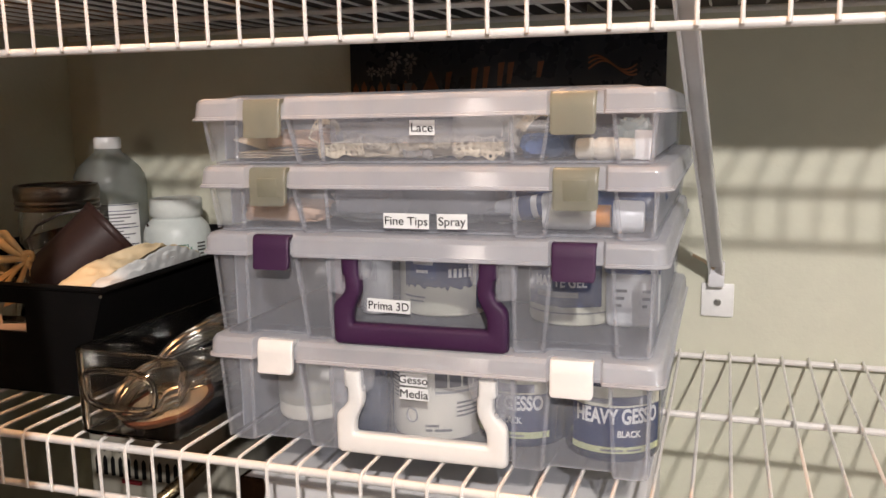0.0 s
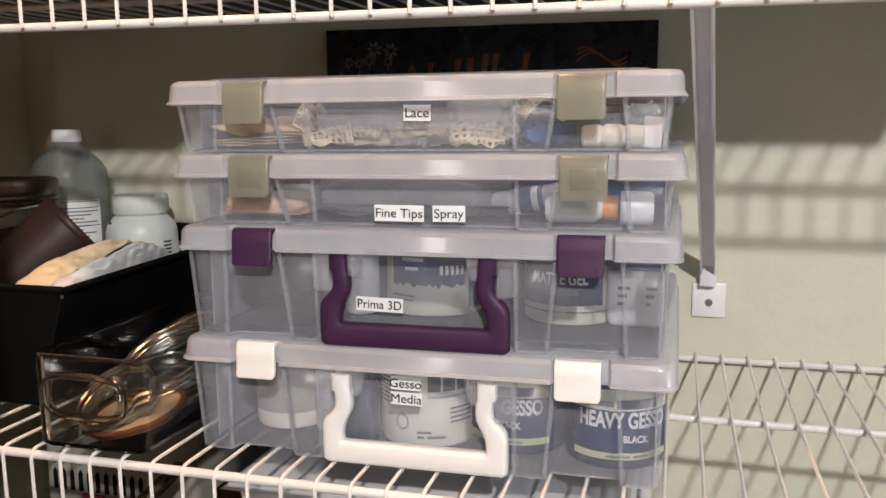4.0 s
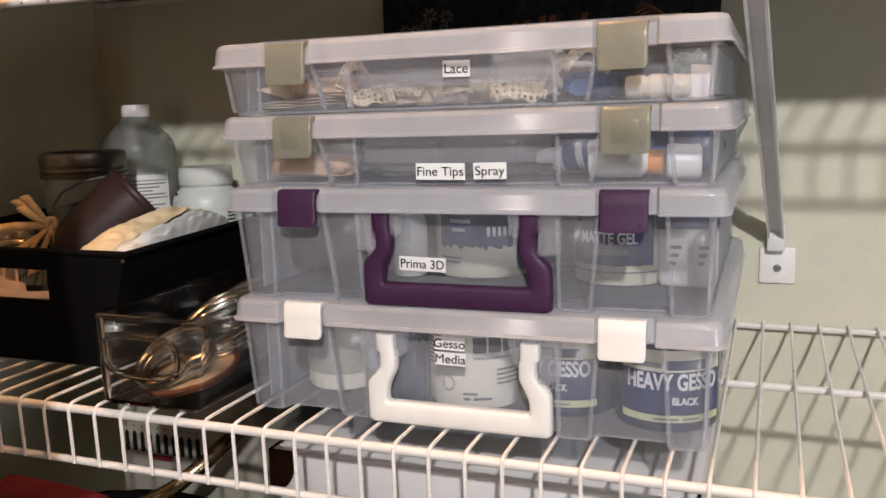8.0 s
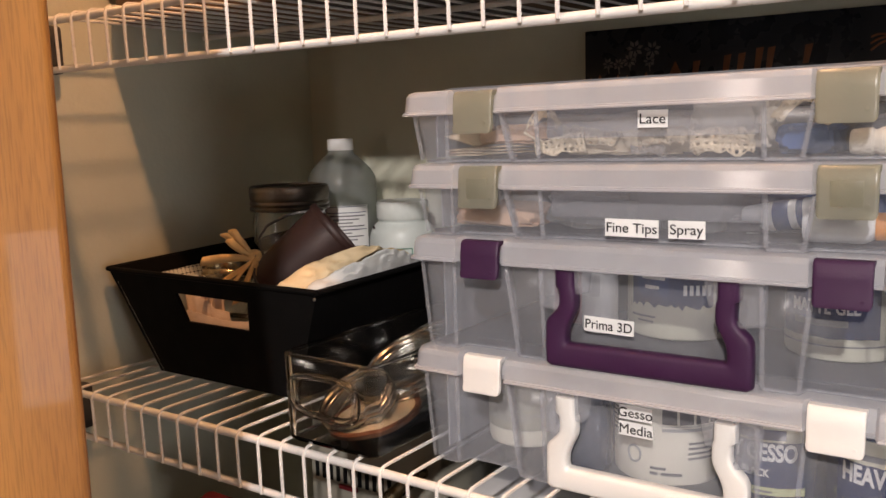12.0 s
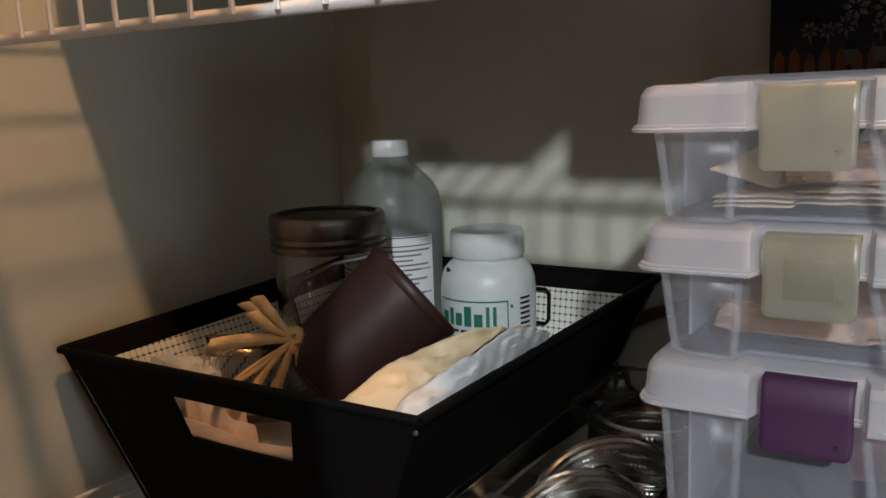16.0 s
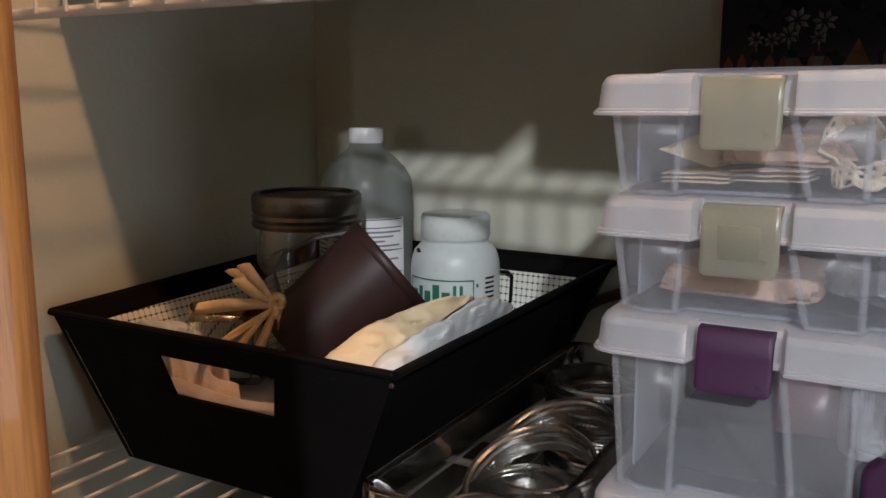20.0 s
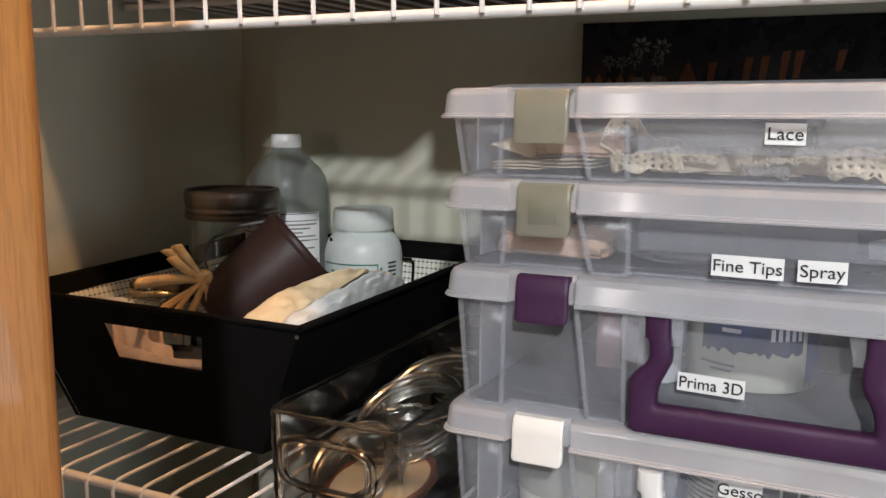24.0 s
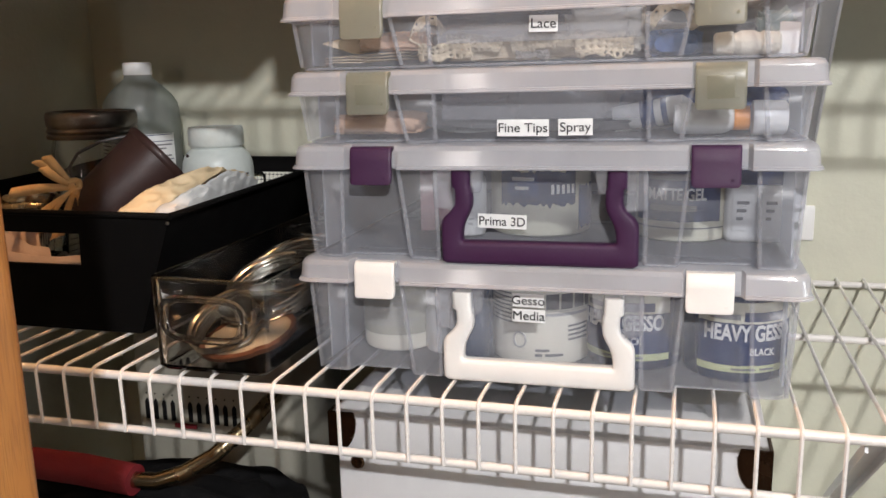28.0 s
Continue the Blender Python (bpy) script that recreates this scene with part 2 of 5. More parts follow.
M = dict(
    wall=mat("cream wall paint", (0.620, 0.620, 0.500), 0.6, var=0.04, big=3, fine=40, bump=0.25, bscale=160),
    # Unseen room walls, darkened to cut the light they bounce into the closet.
    room=mat("darkened room wall paint", (0.12, 0.10, 0.085), 0.7, var=0.05),
    ceiling=mat("ceiling paint", (0.42, 0.39, 0.35), 0.8, var=0.03),
    floor=mat("brown carpet", (0.10, 0.075, 0.055), 0.95, var=0.2, bump=0.5),
    wire=mat("white vinyl-coated wire", (0.80, 0.77, 0.73), 0.32, var=0.05, big=12, fine=160, bump=0.05),
    steel=mat("painted steel", (0.74, 0.74, 0.75), 0.35, var=0.07, bump=0.05),
    plate=mat("white plastic", (0.82, 0.82, 0.80), 0.35, var=0.04),
    screw=mat("zinc screw", (0.55, 0.55, 0.52), 0.3, 1.0),
    blackbracket=mat("dark bracket", (0.06, 0.055, 0.05), 0.5),
    oak=oak(),
    box=frosted("frosted polypropylene", (0.94, 0.945, 0.975), 0.872, glow=0.38, gloss=0.014),
    pane=frosted("clear polypropylene top", (0.66, 0.69, 0.74), 0.62, rough=0.2),
    milk=frosted("milky polypropylene", (0.72, 0.74, 0.77), 0.36, (0.90, 0.91, 0.94), rough=0.4, glow=0.5, gloss=0.01),
    haze=frosted("hazy thick polypropylene", (0.88, 0.89, 0.92), 0.875, rough=0.3, glow=0.45),
    lid=frosted("frosted polypropylene lid", (0.955, 0.965, 0.995), 0.60, rough=0.10, glow=0.38, gloss=0.085),
    edge=frosted("thick polypropylene edge", (0.96, 0.96, 0.98), 0.80, rough=0.25, glow=0.40),
    sage=frosted("sage green plastic", (0.545, 0.54, 0.455), 0.50, (0.87, 0.86, 0.76), 0.3),
    purple=mat("purple plastic", (0.041, 0.0065, 0.043), 0.55, var=0.08, bump=0.05),
    ivory=mat("ivory white plastic", (0.85, 0.835, 0.80), 0.36, var=0.03, bump=0.05),
    label=mat("white label tape", (0.86, 0.86, 0.84), 0.45, var=0.02, bump=0.0),
    ink=mat("black ink", (0.015, 0.015, 0.016), 0.5, var=0.0, bump=0),
    print_white=mat("white print", (0.82, 0.82, 0.80), 0.5, var=0.02, bump=0),
    print_grey=mat("grey print", (0.22, 0.22, 0.23), 0.5, var=0.02, bump=0),
    print_dark=mat("dark grey print", (0.09, 0.09, 0.10), 0.5, var=0.02, bump=0),
    print_soft=mat("pale grey print", (0.45, 0.45, 0.44), 0.5, var=0.02, bump=0),
    print_green=mat("green print", (0.015, 0.17, 0.10), 0.5, var=0.02, bump=0),
    navy=mat("navy label", (0.012, 0.034, 0.115), 0.4, var=0.1, bump=0),
    blue=mat("blue label", (0.022, 0.062, 0.19), 0.4, var=0.2, big=30, bump=0.03),
    cream=mat("cream label", (0.72, 0.70, 0.55), 0.5, var=0.05),
    yellowgreen=mat("pale yellow band", (0.62, 0.66, 0.38), 0.5, var=0.05),
    blackpaint=mat("black paint in jar", (0.008, 0.025, 0.070), 0.16, var=0.1, coat=0.5, bump=0),
    warmjar=mat("warm white jar", (0.90, 0.86, 0.73), 0.38, var=0.05, bump=0.05),
    etchjar=mat("pale green-white jar", (0.66, 0.72, 0.69), 0.34, var=0.08, big=14, bump=0.05),
    drycap=mat("chalky cap", (0.73, 0.78, 0.74), 0.6, var=0.06, big=40, fine=220, bump=0.15),
    whitejar=mat("white plastic jar", (0.80, 0.80, 0.77), 0.38, var=0.05, bump=0.05),
    pebble=mat("grey-green label", (0.44, 0.43, 0.35), 0.5, var=0.05),
    beige=mat("beige paper", (0.70, 0.55, 0.38), 0.8, var=0.1, bump=0.3),
    peach=mat("peach felt", (0.62, 0.40, 0.27), 0.9, var=0.12, bump=0.5),
    lace=mat("cream cotton lace", (0.86, 0.71, 0.50), 0.9, var=0.10, bump=0.5, bscale=600),
    thread=mat("ivory thread", (0.80, 0.73, 0.60), 0.85, var=0.1, bump=0.7, bscale=500),
    denim=mat("blue fabric", (0.05, 0.11, 0.26), 0.9, var=0.25, bump=0.5),
    slate=mat("grey fabric", (0.12, 0.12, 0.13), 0.9, var=0.2, bump=0.4),
    sheet=mat("grey-blue sheet", (0.26, 0.29, 0.32), 0.6, var=0.08, bump=0.1),
    greige=mat("greige tulle", (0.46, 0.41, 0.35), 0.9, var=0.25, bump=0.5),
    teal=mat("teal tulle", (0.30, 0.38, 0.36), 0.8, var=0.2),
    bag=frosted("clear cellophane", (0.78, 0.78, 0.76), 0.52, rough=0.2),
    orange=mat("orange plastic", (0.75, 0.27, 0.04), 0.4),
    rose=mat("rose pink card", (0.54, 0.31, 0.33), 0.7),
    black=mat("black paperboard", (0.0045, 0.0042, 0.0042), 0.72, var=0.2, bump=0.12, bscale=500, spec=0.07),
    lining=lining_paper(),
    acrylic=glassy("clear acrylic", (0.85, 0.84, 0.82)),
    glass=glassy("jar glass", (0.95, 0.97, 0.96), 0.02, 1.5),
    bottle=frosted("hazy bottle plastic", (0.60, 0.63, 0.61), 0.50, (0.88, 0.92, 0.91), 0.30, gloss=0.012),
    tin=mat("tinned lid metal", (0.50, 0.50, 0.475), 0.20, 1.0, var=0.12, big=20, bump=0.1),
    oldtin=mat("tarnished lid metal", (0.19, 0.165, 0.14), 0.36, 1.0, var=0.18, big=20, bump=0.1),
    brass=mat("worn brass", (0.42, 0.33, 0.20), 0.25, 1.0, var=0.15),
    brown=mat("dark brown leather", (0.034, 0.0145, 0.0120), 0.50, var=0.12, bump=0.05, bscale=300, spec=0.36),
    wood=mat("brown varnished wood", (0.07, 0.025, 0.014), 0.35, var=0.2, stretch=(1, 1, 1)),
    pale_wood=mat("pale wood disc", (0.52, 0.47, 0.36), 0.7, var=0.12, big=10, bump=0.2),
    bark=mat("bark edge", (0.13, 0.050, 0.024), 0.85, var=0.3, bump=0.6),
    raffia=mat("raffia straw", (0.74, 0.48, 0.21), 0.8, var=0.22, big=40, bump=0.4),
    packet=mat("cream paper packet", (0.62, 0.49, 0.30), 0.6, var=0.1, bump=0.3, bscale=80),
    muslin=mat("cream muslin", (0.66, 0.52, 0.42), 0.85, var=0.12, bump=0.3, bscale=200),
    tissue=mat("white tissue", (0.56, 0.58, 0.57), 0.6, var=0.1, bump=0.4, bscale=90),
    sign=mat("black signboard", (0.017, 0.018, 0.023), 0.28, var=0.3, big=5, bump=0.03),
    terracotta=mat("painted terracotta", (0.26, 0.09, 0.035), 0.6, var=0.3, big=60),
    petal=mat("painted grey petals", (0.22, 0.19, 0.17), 0.6, var=0.25, big=80),
    whitebox=mat("white paperboard", (0.68, 0.68, 0.68), 0.55, var=0.03, bump=0.05),
    bronze=mat("dark bronze metal", (0.13, 0.075, 0.045), 0.22, 1.0, var=0.2),
    red=mat("red foam grip", (0.20, 0.010, 0.016), 0.75, var=0.12, bump=0.3, bscale=500),
    grey=mat("light grey plastic", (0.30, 0.29, 0.24), 0.45, var=0.05),
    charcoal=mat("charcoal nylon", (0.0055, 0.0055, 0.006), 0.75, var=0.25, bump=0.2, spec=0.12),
    kraft=mat("kraft cardboard", (0.24, 0.14, 0.075), 0.8, var=0.12, bump=0.2),
    dusk=mat("brown-grey cardboard", (0.09, 0.07, 0.06), 0.8, var=0.12),
)

# ---- mesh helpers ----


def mesh_of(bm, material, name, smooth=40):
    me = bpy.data.meshes.new(name)
    bmesh.ops.recalc_face_normals(bm, faces=bm.faces)
    for f in bm.faces:
        f.smooth = True
    for e in bm.edges:
        if len(e.link_faces) == 2 and e.calc_face_angle(0) > radians(smooth):
            e.smooth = False
    bm.to_mesh(me)
    bm.free()
    me.materials.append(material)
    return me


def part(name, bm, material, parent=None, label="", m=None):
    ob = new(name, mesh_of(bm, material, name))
    if parent is not None:
        ob.parent = parent
    if m is not None:
        ob.matrix_basis = m
    if label:
        ob["label"] = label
    return ob


def thing(name, label, category, m=None, group="", kind=""):
    ob = new(name)
    ob.empty_display_size = 0.02
    if m is not None:
        ob.matrix_basis = m
    return tagged(ob, label, category, group, kind)


def cuboid(x0, x1, y0, y1, z0, z1, bevel=0.0, seg=2):
    bm = bmesh.new()
    bmesh.ops.create_cube(bm, size=1.0)
    for v in bm.verts:
        v.co = ((x0 + x1) / 2 + v.co.x * (x1 - x0), (y0 + y1) / 2 + v.co.y * (y1 - y0), (z0 + z1) / 2 + v.co.z * (z1 - z0))
    if bevel:
        bmesh.ops.bevel(bm, geom=bm.edges[:], offset=bevel, segments=seg, affect="EDGES", profile=0.5)
    return bm


def loft(loops, cap0=True, cap1=True, closed=True, bm=None):
    bm = bm or bmesh.new()
    rows = [[bm.verts.new(p) for p in loop] for loop in loops]
    n = len(rows[0])
    for a, b in zip(rows, rows[1:]):
        for i in range(n if closed else n - 1):
            j = (i + 1) % n
            bm.faces.new((a[i], a[j], b[j], b[i]))
    if cap0:
        bm.faces.new(rows[0][::-1])
    if cap1:
        bm.faces.new(rows[-1])
    return bm


def lathe(profile, seg=40, bm=None, close=False):
    """profile: (radius, z) from one end to the other."""
    loops = [[(max(r, 1e-5) * math.cos(2 * math.pi * i / seg), max(r, 1e-5) * math.sin(2 * math.pi * i / seg), z) for i in range(seg)] for r, z in profile]
    if close:
        loops.append(loops[0])
        bm = loft(loops, False, False, bm=bm)
        bmesh.ops.remove_doubles(bm, verts=bm.verts, dist=1e-6)
        return bm
    return loft(loops, bm=bm)


def tube(points, r, seg=8, bm=None, closed=False):
    pts = [Vector(p) for p in points]
    loops, side = [], None
    n = len(pts)
    for i, p in enumerate(pts):
        if closed:
            d = (pts[(i + 1) % n] - pts[i - 1]).normalized()
        else:
            d = (pts[min(i + 1, n - 1)] - pts[max(i - 1, 0)]).normalized()
        if side is None:
            side = d.cross(Vector((0.31, 0.2, 0.93))).normalized()
        side = (side - d * side.dot(d)).normalized()
        up = d.cross(side)
        rad = r[i] if isinstance(r, (list, tuple)) else r
        loops.append([p + rad * (math.cos(2 * math.pi * k / seg) * side + math.sin(2 * math.pi * k / seg) * up) for k in range(seg)])
    if closed:
        loops.append(loops[0])
        return loft(loops, False, False, bm=bm)
    return loft(loops, bm=bm)


def plate(outline, y0, y1, bevel=0.0):
    """An outline in x and z, given a thickness in y."""
    bm = loft([[(x, y0, z) for x, z in outline], [(x, y1, z) for x, z in outline]])
    if bevel:
        edges = [e for e in bm.edges if abs(e.verts[0].co.y - e.verts[1].co.y) < 1e-6]
        bmesh.ops.bevel(bm, geom=edges, offset=bevel, segments=2, affect="EDGES", profile=0.5)
    return bm


def thick(ob, t, offset=-1.0):
    s = ob.modifiers.new("thickness", "SOLIDIFY")
    s.thickness, s.offset = t, offset
    return ob


def lettering(text, size, material, parent, m, name="lettering", bend=0.0, wide=1.0, bold=0.0):
    """Raised letters centred on m, in its x and z; bend: radius of the round surface that they lie on."""
    cu = bpy.data.curves.new(name, "FONT")
    cu.body, cu.size, cu.align_x, cu.align_y, cu.extrude = text, size, "CENTER", "CENTER", 0.0002
    cu.offset = bold
    tmp = new("tmp", cu)
    me = bpy.data.meshes.new_from_object(tmp)
    bpy.data.objects.remove(tmp)
    bpy.data.curves.remove(cu)
    for v in me.vertices:
        x, z, d = v.co.x * wide, v.co.y, v.co.z
        if bend:
            a = x / bend
            v.co = ((bend + 0.0005 + d) * math.sin(a), -(bend + 0.0005 + d) * math.cos(a), z)
        else:
            v.co = (x, -d - 0.0004, z)
    me.name = name
    me.materials.clear()
    me.materials.append(material)
    ob = new(name, me)
    ob.parent, ob.matrix_basis = parent, m
    return ob


def wrap(r, a0, a1, z0, z1, lift=0.0004, seg=16, bm=None, worn=0.0):
    """A label on a round jar, between two angles from the front."""
    lo, hi = [], []
    for i in range(seg + 1):
        a = radians(a0 + (a1 - a0) * i / seg)
        p = ((r + lift) * math.sin(a), -(r + lift) * math.cos(a))
        lo.append((*p, z0 + random.uniform(0, worn)))
        hi.append((*p, z1 - random.uniform(0, worn)))
    return loft([lo, hi], False, False, closed=False, bm=bm)


def print_bars(r, rows, bm=None):
    """Unreadable print on a round jar: bars of (a0, a1, z, height)."""
    bm = bm or bmesh.new()
    for a0, a1, z, h in rows:
        wrap(r, a0, a1, z, z + h, 0.0009, max(2, int(abs(a1 - a0) / 6)), bm)
    return bm

def along(points, u):
    """A point at u from 0 to 1 on a smooth line through points."""
    n = len(points) - 1
    k = min(int(u * n), n - 1)
    f = u * n - k
    p = [Vector(points[min(max(k + d, 0), n)]) for d in (-1, 0, 1, 2)]
    return 0.5 * (2 * p[1] + (p[2] - p[0]) * f + (2 * p[0] - 5 * p[1] + 4 * p[2] - p[3]) * f * f + (3 * p[1] - p[0] - 3 * p[2] + p[3]) * f ** 3)


# ---- structure ----
LEFT, BACK, RIGHT = -0.82, 0.403, 1.35
FRONT0, FRONT1 = -0.27, -0.16


def slab(name, x0, x1, y0, y1, z0, z1, material, label, bevel=0.0):
    ob = part(name, cuboid(x0, x1, y0, y1, z0, z1, bevel), material)
    return tagged(ob, label, name.split("_")[0], kind="structure")


slab("wall_back", LEFT - 0.1, RIGHT + 0.1, BACK, BACK + 0.1, 0, 2.50, M["wall"], "cream painted back wall of the closet")
slab("wall_left", LEFT - 0.1, LEFT, FRONT1, BACK, 0, 2.50, M["wall"], "cream painted side wall of the closet")
slab("wall_right", RIGHT, RIGHT + 0.1, FRONT1, BACK, 0, 2.50, M["wall"], "cream painted far side wall of the closet")
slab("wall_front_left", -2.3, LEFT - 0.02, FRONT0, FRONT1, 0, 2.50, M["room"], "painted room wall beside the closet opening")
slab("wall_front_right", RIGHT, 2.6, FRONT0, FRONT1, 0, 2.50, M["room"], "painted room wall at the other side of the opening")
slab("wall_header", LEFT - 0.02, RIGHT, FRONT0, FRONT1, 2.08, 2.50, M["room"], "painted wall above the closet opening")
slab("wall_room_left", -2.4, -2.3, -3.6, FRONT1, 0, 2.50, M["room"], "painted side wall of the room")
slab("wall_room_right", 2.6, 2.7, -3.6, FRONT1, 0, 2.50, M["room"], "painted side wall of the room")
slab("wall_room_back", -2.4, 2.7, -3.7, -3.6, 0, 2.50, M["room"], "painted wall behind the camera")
slab("ceiling", -2.4, 2.7, -3.7, BACK + 0.1, 2.50, 2.60, M["ceiling"], "plain painted ceiling")
slab("floor", -2.4, 2.7, -3.7, BACK + 0.1, -0.1, 0.0, M["floor"], "brown carpeted floor")

# ---- folded oak door leaf ----
EDGE, AWAY = Vector((-0.390, -0.235, 0)), Vector((-0.50, -0.866, 0))
door = thing("door_1", "golden oak closet door leaf, folded open beside the shelves", "door", Matrix.Translation(EDGE) @ Matrix.Rotation(math.atan2(AWAY.y, AWAY.x), 4, "Z"), kind="structure")
part("leaf", cuboid(0, 0.40, -0.034, 0.0, 0.02, 2.03, 0.005, 3), M["oak"], door)

# ---- wire shelves ----
SHELF, PITCH, DEPTH, LIP = 1.25, 0.02645, 0.400, 0.050


def wire_shelf(z, label, phase, x0, x1):
    shelf = thing("wire_shelf", label, "shelf", pose(0, 0, z), "wire closet shelves")
    part("front_rail", tube([(x0, 0.0015, -0.0042), (x1, 0.0015, -0.0042)], 0.0036, 10), M["wire"], shelf)
    part("lip_rail", tube([(x0, 0.0030, -LIP), (x1, 0.0030, -LIP)], 0.0033, 10), M["wire"], shelf)
    part("middle_rail", tube([(x0, 0.214, -0.0042), (x1, 0.214, -0.0042)], 0.0032, 8), M["wire"], shelf)
    part("back_rail", tube([(x0, DEPTH - 0.004, 0.0002), (x1, DEPTH - 0.004, 0.0002)], 0.0032, 8), M["wire"], shelf)
    me = None
    k0, k1 = math.ceil((x0 - phase) / PITCH), math.floor((x1 - phase) / PITCH)
    for k in range(k0, k1 + 1):
        if me is None:
            pts = [(0, DEPTH, 0.0050), (0, 0.345, 0.0008), (0, 0.214, 0.0005), (0, 0.01, 0.0010), (0, 0.002, 0.0006), (0, -0.0018, -0.0018), (0, -0.0028, -0.006), (0, -0.0020, -LIP - 0.0006)]
            me = mesh_of(tube(pts, 0.0015, 6), M["wire"], "wire")
        w = new("wire", me)
        w.parent, w.location = shelf, (phase + k * PITCH, 0, 0)
    return shelf


X0, X1 = LEFT + 0.012, RIGHT - 0.01
wire_shelf(SHELF, "white vinyl-coated wire shelf under the storage boxes", -0.517, X0, X1)
wire_shelf(1.620, "white vinyl-coated wire shelf above the storage boxes", -0.417, X0, X1)
wire_shelf(0.86, "white vinyl-coated wire shelf below, under the white box", -0.5, X0, X1)


def strut(label, dx, z):
    """A diagonal channel from the shelf's front lip down to a plate on the wall."""
    s = thing("shelf_brace", label, "brace", pose(dx, 0, z), "shelf braces")
    a, b = Vector((-0.005, 0.004, -0.010)), Vector((0.021, BACK - 0.010, -0.276))
    d = (b - a).normalized()
    side = d.cross(Vector((0, 0, 1))).normalized()
    up = side.cross(d)
    ring = [(-0.0075, 0.004), (0.0075, 0.004), (0.0075, -0.004), (0.0055, -0.004), (0.0055, 0.0022), (-0.0055, 0.0022), (-0.0055, -0.004), (-0.0075, -0.004)]
    part("channel", loft([[p + side * u + up * v for u, v in ring] for p in (a, b)]), M["steel"], s)
    part("foot", cuboid(0.0125, 0.0295, BACK - 0.016, BACK - 0.004, -0.290, -0.262, 0.002), M["steel"], s)
    base = part("wall_plate", cuboid(0.006, 0.040, BACK - 0.004, BACK, -0.325, -0.288, 0.0015), M["plate"], s, "white plastic plate")
    part("screw", lathe([(0.0, 0.0), (0.0042, 0.0), (0.0036, 0.0018), (0.0, 0.0022)], 14), M["screw"], base, "zinc screw", pose(0.023, BACK - 0.004, -0.309, 90))
    part("lock_pin", tube([(0.019, BACK - 0.016, -0.270), (0.008, BACK - 0.015, -0.262), (-0.004, BACK - 0.013, -0.256)], 0.0017, 8), M["beige"], s, "tan plastic pin")
    return s


strut("pale grey steel brace holding up the upper wire shelf", 0.0, 1.620)
strut("pale grey steel brace under the boxes' wire shelf", 0.036, SHELF)


def end_bracket(z):
    b = thing("end_bracket", "small dark bracket holding the shelf end on the wall", "bracket", pose(LEFT, 0, z), "end brackets")
    part("cup", cuboid(0.0, 0.018, -0.006, 0.030, -0.052, -0.004, 0.004), M["blackbracket"], b)
    part("screw", lathe([(0.0, 0.0), (0.004, 0.0), (0.003, 0.002), (0.0, 0.0022)], 12), M["screw"], b, "zinc screw", pose(0.018, 0.012, -0.025, 0, 90))


end_bracket(1.620)
end_bracket(SHELF)

# ---- stacked storage boxes ----
W, D = 0.364, 0.372
STEP = 0.0025


def arc(cx, cy, r, a0, a1, n=5):
    return [(cx + r * math.cos(radians(a0 + (a1 - a0) * i / n)), cy + r * math.sin(radians(a0 + (a1 - a0) * i / n))) for i in range(n + 1)]


def outline(half, front, back, cuts, r):
    """Plan outline from the front left corner on. cuts: (x, depth) steps of the front, for x from 0 outwards, mirrored."""
    pts = arc(-half + r, front + r, r, 180, 270)
    out = []
    for xa, xb, d in sorted(cuts, key=lambda c: -c[1]):
        if xa == 0:
            out += [(-xb, front), (-xb + STEP, front + d), (xb - STEP, front + d), (xb, front)]
        else:
            out += [(-xb, front), (-xb + STEP, front + d), (-xa - STEP, front + d), (-xa, front)]
    for xa, xb, d in sorted(cuts, key=lambda c: c[1]):
        if xa != 0:
            out += [(xa, front), (xa + STEP, front + d), (xb - STEP, front + d), (xb, front)]
    pts += out
    pts += arc(half - r, front + r, r, 270, 360)
    pts += arc(half - r, back - r, r, 0, 90) + arc(-half + r, back - r, r, 90, 180)
    return pts


def rounded_bar(stations, y, depth, n=20):
    """A bar with a rounded square section, between the outer and the inner line of an outline in x and z."""
    loops = []
    for o, i in stations:
        c, h = (Vector(o) + Vector(i)) / 2, (Vector(o) - Vector(i)) / 2
        loop = []
        for k in range(n):
            a = 2 * math.pi * k / n
            u, v = (math.copysign(abs(q) ** 0.5, q) for q in (math.cos(a), math.sin(a)))
            loop.append((c.x + h.x * u, y + depth / 2 * v, c.y + h.y * u))
        loops.append(loop)
    return loft(loops)


